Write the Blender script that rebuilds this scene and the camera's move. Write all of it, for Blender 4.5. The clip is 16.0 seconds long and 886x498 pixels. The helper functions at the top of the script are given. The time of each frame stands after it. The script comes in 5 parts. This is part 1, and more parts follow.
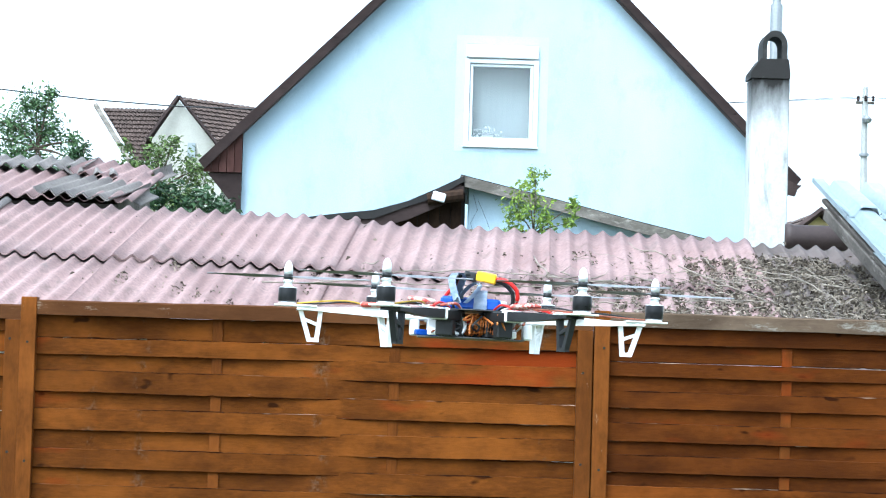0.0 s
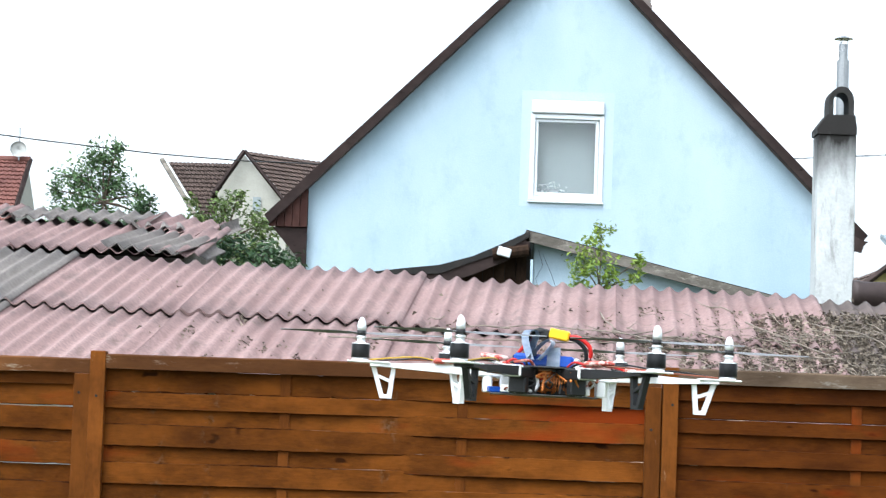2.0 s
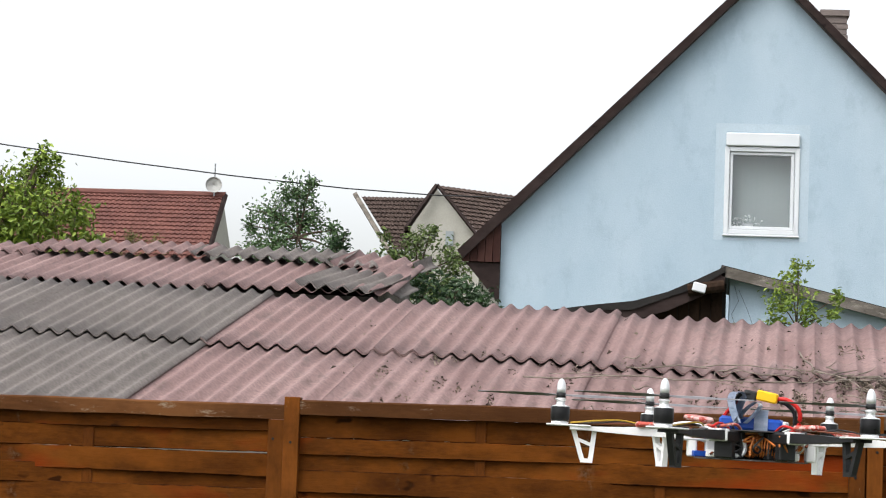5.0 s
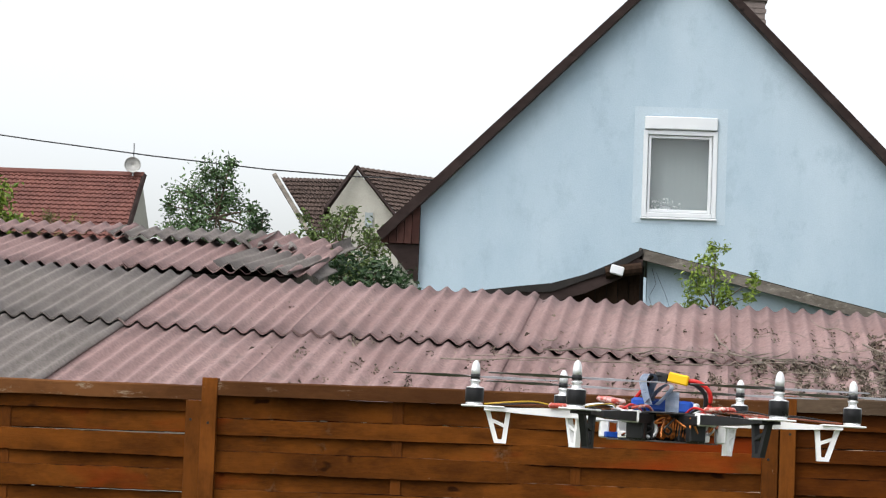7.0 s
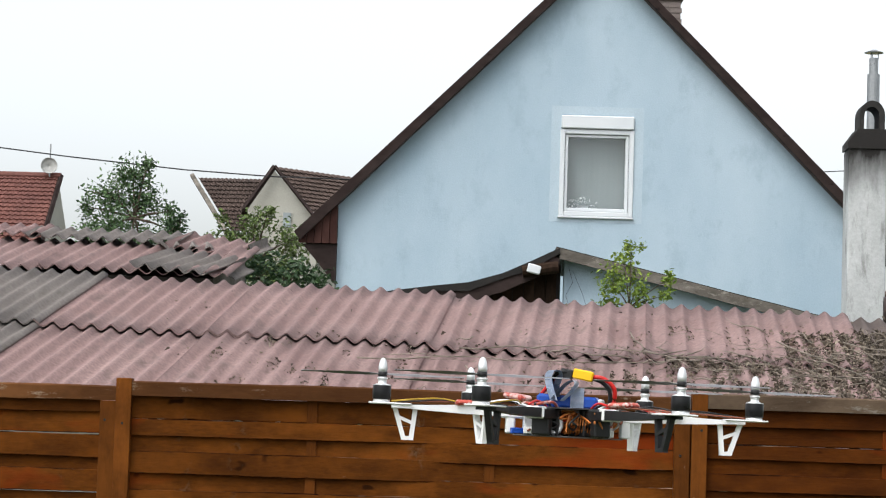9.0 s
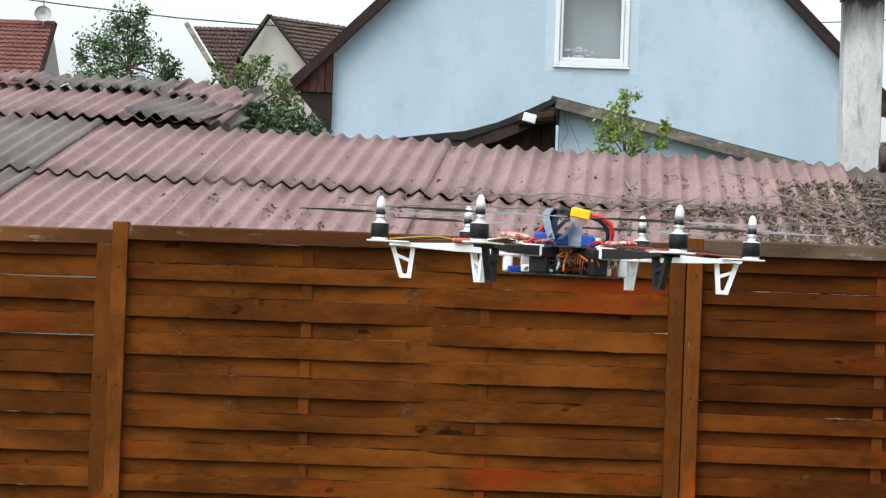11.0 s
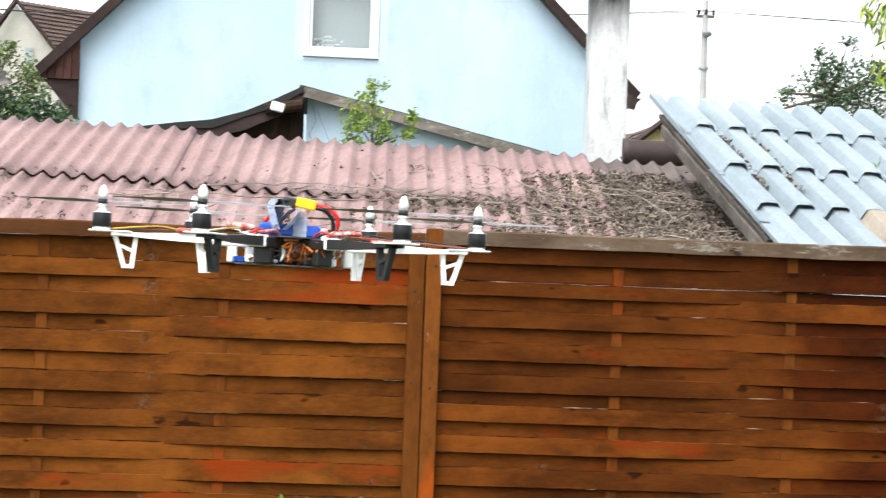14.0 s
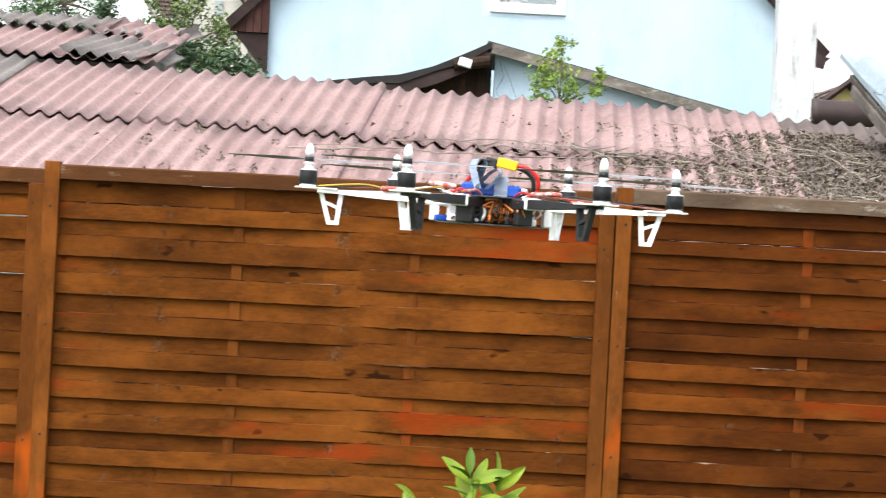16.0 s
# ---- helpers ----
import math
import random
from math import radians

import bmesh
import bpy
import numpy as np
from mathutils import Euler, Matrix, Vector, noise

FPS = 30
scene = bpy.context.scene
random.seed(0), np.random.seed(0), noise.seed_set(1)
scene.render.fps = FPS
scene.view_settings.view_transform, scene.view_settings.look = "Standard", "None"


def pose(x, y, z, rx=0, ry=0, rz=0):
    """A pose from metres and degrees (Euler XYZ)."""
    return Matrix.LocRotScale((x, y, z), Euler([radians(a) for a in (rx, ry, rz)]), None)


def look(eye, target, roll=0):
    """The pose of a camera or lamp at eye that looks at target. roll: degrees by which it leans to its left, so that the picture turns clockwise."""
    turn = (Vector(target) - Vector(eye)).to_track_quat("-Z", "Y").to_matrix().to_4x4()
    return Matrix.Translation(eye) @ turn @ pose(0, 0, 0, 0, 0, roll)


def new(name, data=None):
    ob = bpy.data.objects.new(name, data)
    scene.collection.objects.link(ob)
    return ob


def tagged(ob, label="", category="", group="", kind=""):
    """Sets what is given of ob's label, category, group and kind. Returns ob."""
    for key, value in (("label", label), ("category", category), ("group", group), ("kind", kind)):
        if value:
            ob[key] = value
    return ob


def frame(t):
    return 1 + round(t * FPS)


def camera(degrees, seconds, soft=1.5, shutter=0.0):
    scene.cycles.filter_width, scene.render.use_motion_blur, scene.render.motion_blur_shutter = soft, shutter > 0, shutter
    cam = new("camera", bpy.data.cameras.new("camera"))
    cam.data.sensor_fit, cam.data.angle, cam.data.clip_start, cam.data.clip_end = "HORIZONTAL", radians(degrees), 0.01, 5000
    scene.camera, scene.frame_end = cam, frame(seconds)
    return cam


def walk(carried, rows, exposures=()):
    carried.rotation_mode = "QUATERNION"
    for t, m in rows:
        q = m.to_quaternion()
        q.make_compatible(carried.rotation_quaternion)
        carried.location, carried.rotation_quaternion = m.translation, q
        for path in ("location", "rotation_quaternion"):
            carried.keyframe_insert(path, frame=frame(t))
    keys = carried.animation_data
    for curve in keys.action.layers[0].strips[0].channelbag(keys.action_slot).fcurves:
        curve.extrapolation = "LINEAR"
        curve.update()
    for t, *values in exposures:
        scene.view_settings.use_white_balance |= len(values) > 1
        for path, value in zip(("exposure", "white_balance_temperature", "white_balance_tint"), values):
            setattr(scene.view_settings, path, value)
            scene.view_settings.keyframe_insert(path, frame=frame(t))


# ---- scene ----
# camera and its walk: seconds, x, y, z, tilt, turn, lean
cam = camera(20.725, 16.0, soft=1.1, shutter=0.25)
PATH = [
    (0, 0.0042, -0.0426, 1.5731, 93.038, -1.446, 1.689),
    (0.5, 0.0028, -0.0342, 1.5701, 92.836, -1.184, 1.977),
    (1, 0.0038, -0.0688, 1.5721, 92.396, -1.312, 1.923),
    (1.5, -0.0073, -0.0547, 1.5723, 93.292, -0.343, 2.069),
    (2, -0.0103, -0.0412, 1.5756, 94.284, 0.103, 2.000),
    (2.5, -0.0225, -0.0257, 1.5769, 94.948, 3.001, 2.023),
    (3, -0.0229, -0.0314, 1.5830, 94.289, 4.453, 2.083),
    (3.2, -0.0235, -0.0314, 1.5859, 94.118, 4.359, 2.003),
    (5.3, -0.0260, 0.0721, 1.6251, 94.910, 4.873, 2.142),
    (5.5, -0.0273, 0.0480, 1.6219, 94.404, 5.288, 2.174),
    (6, -0.0156, 0.0235, 1.6202, 94.490, 4.155, 2.087),
    (6.5, -0.0154, 0.0373, 1.6196, 94.019, 2.253, 2.226),
    (7, -0.0178, 0.0305, 1.6226, 94.504, 2.763, 2.223),
    (7.5, -0.0064, 0.0256, 1.6189, 94.913, 0.890, 2.405),
    (8, -0.0063, 0.0179, 1.6180, 94.878, 1.340, 2.226),
    (8.2, -0.0043, 0.0152, 1.6196, 95.071, 1.355, 2.047),
    (10.3, 0.0042, -0.0256, 1.6102, 92.722, 0.105, 2.178),
    (10.5, 0.0029, -0.0145, 1.6024, 92.416, 0.169, 2.368),
    (11, -0.0023, -0.0036, 1.5999, 91.045, 0.606, 2.017),
    (11.5, 0.0006, -0.0086, 1.5961, 90.288, 0.493, 2.290),
    (12, 0.0072, 0.0112, 1.5955, 89.775, -0.727, 2.286),
    (12.5, 0.0063, 0.0115, 1.5966, 89.312, -1.064, 2.235),
    (13, 0.0166, 0.0192, 1.5964, 89.394, -1.726, 2.196),
    (13.5, 0.0246, 0.0180, 1.5993, 90.190, -2.738, 2.123),
    (14, 0.0385, 0.0224, 1.6040, 90.994, -5.253, 2.062),
    (14.5, 0.0409, 0.0152, 1.6081, 91.704, -7.058, 2.115),
    (15, 0.0272, 0.0226, 1.6085, 92.031, -4.526, 2.289),
    (15.5, 0.0199, 0.0347, 1.6006, 90.699, -3.035, 2.611),
    (16, 0.0087, -0.0425, 1.6085, 89.756, -1.001, 2.967),
]
walk(cam, [(t, pose(x, y, z, tilt, 0, turn) @ pose(0, 0, 0, 0, 0, lean)) for t, x, y, z, tilt, turn, lean in PATH],
     exposures=[(0, 2.08, 5350, 0), (1.0, 1.95, 5400, 0), (1.5, 1.8, 5560, 2), (2.0, 1.7, 5900, 5), (2.5, 1.5, 6200, 7), (3.2, 1.25, 6400, 9), (5.3, 1.08, 6500, 10),
                (8.2, 0.98, 6450, 9), (10.3, 0.97, 6350, 8), (11.0, 1.13, 6300, 8), (11.5, 1.32, 6300, 8), (12.0, 1.54, 6300, 8), (12.5, 1.66, 6300, 8), (13.5, 1.76, 6350, 8), (14.5, 1.90, 6450, 10), (15.0, 1.92, 6450, 9), (16.0, 1.93, 6400, 9)])

# ---- light: an overcast summer sky ----
world = bpy.data.worlds.new("overcast")
scene.world = world
world.use_nodes = True
wn, wl = world.node_tree.nodes, world.node_tree.links
sky = wn.new("ShaderNodeTexSky")
sky.sky_type, sky.sun_disc = "NISHITA", False
sky.sun_elevation, sky.sun_rotation = radians(58), radians(215)
sky.dust_density, sky.air_density = 4.0, 1.0
pale = wn.new("ShaderNodeHueSaturation")
pale.inputs["Saturation"].default_value = 0.22
wl.new(sky.outputs["Color"], pale.inputs["Color"])
wl.new(pale.outputs["Color"], wn["Background"].inputs["Color"])
wn["Background"].inputs["Strength"].default_value = 0.15
sun = new("sun", bpy.data.lights.new("sun", "SUN"))
sun.data.energy, sun.data.angle, sun.data.color = 0.5, radians(40), (1.0, 0.97, 0.93)
sun.matrix_world = look((-6, -9, 17), (0, 0, 0))


# ---- materials ----
def material(name, base, rough=0.8, metal=0.0, spec=0.3):
    m = bpy.data.materials.new(name)
    m.use_nodes = True
    b = m.node_tree.nodes["Principled BSDF"]
    b.inputs["Base Color"].default_value = (*base, 1)
    b.inputs["Roughness"].default_value = rough
    b.inputs["Metallic"].default_value = metal
    b.inputs["Specular IOR Level"].default_value = spec
    return m


class Nodes:
    """Short hand for the node tree of one material."""

    def __init__(self, m):
        self.m, self.n, self.l = m, m.node_tree.nodes, m.node_tree.links
        self.b = self.n["Principled BSDF"]
        self.xyz = self.n.new("ShaderNodeTexCoord").outputs["Object"]

    def moved(self):
        """Object coordinates shifted by a random amount for each object."""
        info, mul, add = self.n.new("ShaderNodeObjectInfo"), self.n.new("ShaderNodeMath"), self.n.new("ShaderNodeVectorMath")
        mul.operation, mul.inputs[1].default_value = "MULTIPLY", 61.7
        self.l.new(info.outputs["Random"], mul.inputs[0])
        self.l.new(self.xyz, add.inputs[0])
        self.l.new(mul.outputs[0], add.inputs[1])
        self.xyz = add.outputs[0]
        self.random = info.outputs["Random"]
        return self

    def noise(self, scale, detail=4.0, stretch=(1, 1, 1), rough=0.6):
        mp, t = self.n.new("ShaderNodeMapping"), self.n.new("ShaderNodeTexNoise")
        mp.inputs["Scale"].default_value = stretch
        self.l.new(self.xyz, mp.inputs["Vector"])
        self.l.new(mp.outputs[0], t.inputs["Vector"])
        t.inputs["Scale"].default_value, t.inputs["Detail"].default_value, t.inputs["Roughness"].default_value = scale, detail, rough
        return t.outputs["Fac"]

    def ramp(self, fac, *stops):
        r = self.n.new("ShaderNodeValToRGB")
        while len(r.color_ramp.elements) < len(stops):
            r.color_ramp.elements.new(0.5)
        for e, (p, c) in zip(r.color_ramp.elements, stops):
            e.position, e.color = p, ((c, c, c, 1) if isinstance(c, (int, float)) else (*c, 1))
        self.l.new(fac, r.inputs[0])
        return r.outputs[0]

    def mix(self, fac, a, b, how="MIX"):
        x = self.n.new("ShaderNodeMix")
        x.data_type, x.blend_type = "RGBA", how
        for slot, v in ((0, fac), (6, a), (7, b)):
            if isinstance(v, (int, float)):
                x.inputs[slot].default_value = v
            elif isinstance(v, tuple):
                x.inputs[slot].default_value = (*v, 1)
            else:
                self.l.new(v, x.inputs[slot])
        return x.outputs[2]

    def colour(self, c):
        self.l.new(c, self.b.inputs["Base Color"])
        return self

    def rough(self, c):
        self.l.new(c, self.b.inputs["Roughness"])
        return self

    def bump(self, h, strength=0.3, distance=0.01):
        k = self.n.new("ShaderNodeBump")
        k.inputs["Strength"].default_value, k.inputs["Distance"].default_value = strength, distance
        self.l.new(h, k.inputs["Height"])
        self.l.new(k.outputs[0], self.b.inputs["Normal"])
        return self


def grained(name, dark, light, stain=None, along="x", rough=0.7, grey=None, wear=(0.72, 0.78), edge=0.0, marks=(), dark_from=None):
    """Stained or weathered timber with grain along an axis, knots, patches of newer stain and worn spots."""
    m = material(name, light, rough, spec=0.04)
    k = Nodes(m).moved()
    fine = {"x": (0.10, 1, 1), "z": (1, 1, 0.10), "y": (1, 0.10, 1)}[along]
    mid = tuple(0.4 if v < 1 else 1 for v in fine)
    c = k.ramp(k.noise(110, 6, tuple(0.22 if v < 1 else 1 for v in fine), 0.7), (0.06, dark), (0.90, light))
    c = k.mix(k.ramp(k.noise(9, 6, mid, 0.65), (0.38, 0.0), (0.72, 0.8)), c, tuple(v * 0.72 for v in dark))
    c = k.mix(k.ramp(k.noise(4.5, 5, tuple(0.6 if v < 1 else 1 for v in fine), 0.65), (0.46, 0.0), (0.70, 0.7)), c, tuple(min(v * 1.4, 1) for v in light))
    c = k.mix(k.ramp(k.random, (0.0, 0.0), (1.0, 0.45)), c, tuple(v * 0.6 for v in dark))
    knots = k.ramp(k.noise(13, 2, tuple(0.55 if v < 1 else 1 for v in fine)), (0.69, 0.0), (0.73, 0.85))
    c = k.mix(knots, c, tuple(v * 0.3 for v in dark))
    if stain:
        c = k.mix(k.ramp(k.noise(2.3, 4, mid, 0.7), (0.575, 0.0), (0.66, 0.75)), c, stain)
    if grey:
        c = k.mix(k.ramp(k.noise(22, 7, tuple(0.3 if v < 1 else 1 for v in fine), 0.8), (wear[0], 0.0), (wear[1], 0.8)), c, grey)
    if edge:
        # chipped and worn long edges of a slat, at plus and minus edge in z
        raw, sep, ab, add = k.n.new("ShaderNodeTexCoord"), k.n.new("ShaderNodeSeparateXYZ"), k.n.new("ShaderNodeMath"), k.n.new("ShaderNodeMath")
        k.l.new(raw.outputs["Object"], sep.inputs[0])
        ab.operation, add.operation = "ABSOLUTE", "MULTIPLY_ADD"
        k.l.new(sep.outputs["Z"], ab.inputs[0])
        k.l.new(k.noise(26, 4, (0.35, 1, 1), 0.7), add.inputs[0])
        add.inputs[1].default_value = 0.016
        k.l.new(ab.outputs[0], add.inputs[2])
        span = k.n.new("ShaderNodeMapRange")
        span.inputs[1].default_value, span.inputs[2].default_value = edge + 0.0055, edge + 0.0085
        k.l.new(add.outputs[0], span.inputs[0])
        chip = k.ramp(k.noise(9, 3, (0.5, 1, 1)), (0.60, tuple(v * 0.22 for v in dark)), (0.68, grey or light))
        c = k.mix(span.outputs[0], c, chip)
    if marks:
        # filled knots and nail stains in upright rows at these places along a slat
        raw, sep = k.n.new("ShaderNodeTexCoord"), k.n.new("ShaderNodeSeparateXYZ")
        k.l.new(raw.outputs["Object"], sep.inputs[0])
        near = None
        for at in marks:
            d, a, f = (k.n.new("ShaderNodeMath") for _ in range(3))
            d.operation, d.inputs[1].default_value = "SUBTRACT", at
            a.operation = "ABSOLUTE"
            f.operation, f.use_clamp, f.inputs[1].default_value, f.inputs[2].default_value = "MULTIPLY_ADD", True, -30.0, 1.0
            k.l.new(sep.outputs["X"], d.inputs[0])
            k.l.new(d.outputs[0], a.inputs[0])
            k.l.new(a.outputs[0], f.inputs[0])
            if near:
                top = k.n.new("ShaderNodeMath")
                top.operation = "MAXIMUM"
                k.l.new(near, top.inputs[0])
                k.l.new(f.outputs[0], top.inputs[1])
                near = top.outputs[0]
            else:
                near = f.outputs[0]
        spot = k.ramp(k.noise(17, 4, (0.8, 1, 0.6), 0.6), (0.56, 0.0), (0.66, 0.6))
        both = k.n.new("ShaderNodeMath")
        both.operation = "MULTIPLY"
        k.l.new(near, both.inputs[0])
        k.l.new(spot, both.inputs[1])
        c = k.mix(both.outputs[0], c, k.ramp(k.noise(60, 3), (0.42, tuple(v * 0.4 for v in dark)), (0.60, (0.115, 0.085, 0.055))))
    if dark_from:
        # darker and redder beyond this place along a slat, begun at another spot on each
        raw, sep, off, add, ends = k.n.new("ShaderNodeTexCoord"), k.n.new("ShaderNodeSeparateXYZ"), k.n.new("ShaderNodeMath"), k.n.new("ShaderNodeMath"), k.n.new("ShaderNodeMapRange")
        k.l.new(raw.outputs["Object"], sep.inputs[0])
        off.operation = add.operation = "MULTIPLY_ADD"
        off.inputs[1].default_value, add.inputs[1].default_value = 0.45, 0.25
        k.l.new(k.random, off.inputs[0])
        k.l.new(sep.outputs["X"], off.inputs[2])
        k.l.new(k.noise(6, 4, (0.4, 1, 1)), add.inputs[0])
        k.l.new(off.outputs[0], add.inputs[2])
        ends.inputs[1].default_value, ends.inputs[2].default_value = dark_from + 0.35, dark_from + 0.47
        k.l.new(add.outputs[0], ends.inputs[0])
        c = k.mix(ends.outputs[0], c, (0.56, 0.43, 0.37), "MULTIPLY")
    k.colour(c).bump(k.noise(150, 5, fine, 0.7), 0.35, 0.004)
    k.rough(k.ramp(k.noise(20), (0.3, rough - 0.12), (0.7, rough + 0.15)))
    return m


def mottled(name, a, b, scale=8.0, rough=0.85, fine=60.0, streak=(1, 1, 1), spots=None, bump=0.3, metal=0.0, depth=0.004, spot_at=(0.62, 0.70), grime=0.35):
    """A surface of two tones at two scales, with spots of a third."""
    m = material(name, a, rough, metal)
    k = Nodes(m).moved()
    c = k.ramp(k.noise(scale, 5, streak), (0.3, a), (0.7, b))
    c = k.mix(k.ramp(k.noise(fine, 5, (1, 1, 1), 0.7), (0.35, 0.0), (0.75, grime)), c, tuple(v * 0.5 for v in a))
    if spots:
        c = k.mix(k.ramp(k.noise(scale * 2.3, 6, streak, 0.7), (spot_at[0], 0.0), (spot_at[1], 0.8)), c, spots)
    k.colour(c).bump(k.noise(fine, 5), bump, depth)
    k.rough(k.ramp(k.noise(scale), (0.3, max(rough - 0.12, 0.05)), (0.7, min(rough + 0.1, 1))))
    return m


def leafy(name, dark, light, rough=0.5):
    """Leaves, each of its own tone."""
    m = material(name, dark, rough)
    k = Nodes(m)
    geo = k.n.new("ShaderNodeNewGeometry")
    c = k.ramp(geo.outputs["Random Per Island"], (0.0, dark), (0.6, tuple((p + q) / 2 for p, q in zip(dark, light))), (1.0, light))
    c = k.mix(k.ramp(k.noise(2.0, 2), (0.3, 0.0), (0.7, 0.35)), c, dark)
    k.colour(c)
    k.b.inputs["Transmission Weight"].default_value = 0.0
    return m


KNOT_ROWS = (0.17, 0.34, 0.91, 1.62)
SLAT = grained("stained slat", (0.040, 0.0117, 0.0020), (0.160, 0.0495, 0.0074), (0.172, 0.023, 0.0028), "x", 0.7, (0.24, 0.17, 0.12), (0.68, 0.76), 0.0325, KNOT_ROWS)
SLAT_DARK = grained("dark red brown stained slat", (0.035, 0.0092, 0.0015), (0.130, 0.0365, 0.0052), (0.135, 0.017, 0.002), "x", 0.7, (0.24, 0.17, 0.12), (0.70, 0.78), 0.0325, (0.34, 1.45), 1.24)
STILE = grained("stained upright", (0.060, 0.0185, 0.0037), (0.182, 0.058, 0.0100), (0.34, 0.060, 0.004), "z", 0.55, (0.26, 0.19, 0.12), (0.64, 0.72))
BATTEN = grained("stained batten", (0.050, 0.015, 0.003), (0.150, 0.046, 0.008), (0.20, 0.034, 0.004), "z", 0.6, (0.24, 0.17, 0.10), (0.66, 0.74))
RAIL = grained("worn top rail", (0.055, 0.020, 0.007), (0.13, 0.055, 0.020), None, "x", 0.65, (0.28, 0.23, 0.17), (0.60, 0.69))
GREYRAIL = grained("weathered top rail", (0.046, 0.029, 0.018), (0.110, 0.078, 0.054), None, "x", 0.75, (0.24, 0.222, 0.195), (0.56, 0.66))
RED_SHEET = mottled("faded red corrugated sheet", (0.214, 0.134, 0.126), (0.322, 0.219, 0.206), 3.0, 0.85, 42, (1, 0.35, 1), (0.110, 0.080, 0.072), 0.55, spot_at=(0.55, 0.70), grime=0.8)
GREY_SHEET = mottled("grey corrugated sheet", (0.135, 0.118, 0.108), (0.225, 0.198, 0.182), 3.0, 0.9, 42, (1, 0.35, 1), (0.09, 0.082, 0.068), 0.55, spot_at=(0.56, 0.70), grime=0.8)
BROWN_SHEET = mottled("brown weathered corrugated sheet", (0.090, 0.068, 0.060), (0.155, 0.120, 0.110), 4.0, 0.9, 45, (1, 0.35, 1), (0.09, 0.08, 0.06), 0.3)
ZINC = mottled("galvanised sheet", (0.19, 0.235, 0.26), (0.29, 0.34, 0.365), 2.0, 0.42, 30, (1, 0.4, 1), (0.22, 0.25, 0.26), 0.1, 0.2, spot_at=(0.70, 0.80))
BEIGE = mottled("beige sheet", (0.22, 0.19, 0.15), (0.30, 0.26, 0.21), 3.0, 0.6, 40)
RENDERED = mottled("pale blue render", (0.325, 0.425, 0.505), (0.42, 0.515, 0.59), 0.8, 0.92, 60, (1, 1, 0.6), (0.265, 0.345, 0.41), 0.4, depth=0.008, spot_at=(0.52, 0.74), grime=0.16)
RENDER_BAND = mottled("white blue render band", (0.41, 0.505, 0.575), (0.45, 0.54, 0.605), 3.0, 0.92, 70)
BARGE = grained("dark brown board", (0.026, 0.018, 0.017), (0.052, 0.037, 0.034), None, "x", 0.6)
CLAD = grained("brown cladding", (0.035, 0.016, 0.014), (0.075, 0.036, 0.030), None, "z", 0.6)
OLDWOOD = grained("grey old timber", (0.088, 0.077, 0.066), (0.22, 0.198, 0.172), None, "x", 0.85, (0.36, 0.33, 0.29), (0.55, 0.68))
BARGEGREY = grained("grey bargeboard", (0.042, 0.037, 0.033), (0.115, 0.103, 0.092), None, "y", 0.85, (0.24, 0.22, 0.20), (0.58, 0.70))
DARKWOOD = grained("dark shed board", (0.012, 0.008, 0.006), (0.050, 0.030, 0.020), None, "z", 0.8)
FELT = mottled("black roofing felt", (0.010, 0.009, 0.009), (0.028, 0.025, 0.023), 6.0, 0.9, 50)
WHITE = mottled("white window frame", (0.58, 0.61, 0.64), (0.64, 0.66, 0.68), 3.0, 0.4, 12, bump=0.03, grime=0.06)
CURTAIN = mottled("grey net curtain", (0.27, 0.305, 0.315), (0.30, 0.335, 0.345), 3.0, 0.9, 60, (2, 1, 0.1))
RED_TILE = mottled("red roof tile", (0.115, 0.046, 0.038), (0.185, 0.078, 0.062), 1.5, 0.85, 9, (1, 1, 1), (0.085, 0.044, 0.036))
BROWN_TILE = mottled("dark brown roof tile", (0.055, 0.038, 0.032), (0.105, 0.073, 0.062), 1.5, 0.85, 9, (1, 1, 1), (0.06, 0.05, 0.04))
CREAM = mottled("cream render", (0.36, 0.345, 0.30), (0.44, 0.425, 0.38), 1.2, 0.9, 40)
SOOT = mottled("sooty masonry", (0.012, 0.011, 0.010), (0.045, 0.042, 0.04), 5.0, 0.95, 40, spots=(0.12, 0.115, 0.11))
BRICK = mottled("chimney brick", (0.15, 0.125, 0.115), (0.22, 0.185, 0.17), 6.0, 0.9, 40)
STEEL = mottled("stainless flue", (0.27, 0.28, 0.29), (0.36, 0.37, 0.38), 3.0, 0.35, 30, metal=0.7, bump=0.05)
RUST = mottled("brown painted pipe", (0.026, 0.017, 0.016), (0.050, 0.034, 0.031), 6.0, 0.55, 40)
CONCRETE = mottled("concrete", (0.30, 0.30, 0.29), (0.42, 0.42, 0.40), 2.0, 0.9, 30)
EARTH = mottled("garden earth and grass", (0.045, 0.06, 0.022), (0.085, 0.10, 0.04), 1.5, 0.95, 20, spots=(0.10, 0.075, 0.05))
BARK = mottled("bark", (0.07, 0.05, 0.035), (0.14, 0.105, 0.08), 6.0, 0.95, 40, (1, 1, 0.3))
LITTER = leafy("dry leaf litter", (0.034, 0.026, 0.019), (0.33, 0.275, 0.215), 0.9)
WALNUTLEAF = leafy("walnut leaves", (0.045, 0.075, 0.020), (0.16, 0.22, 0.060))
TWIG = mottled("dry twig", (0.10, 0.084, 0.068), (0.32, 0.275, 0.225), 8.0, 0.9, 50)
PLUMLEAF = leafy("yellow red leaves", (0.075, 0.060, 0.018), (0.20, 0.19, 0.050))
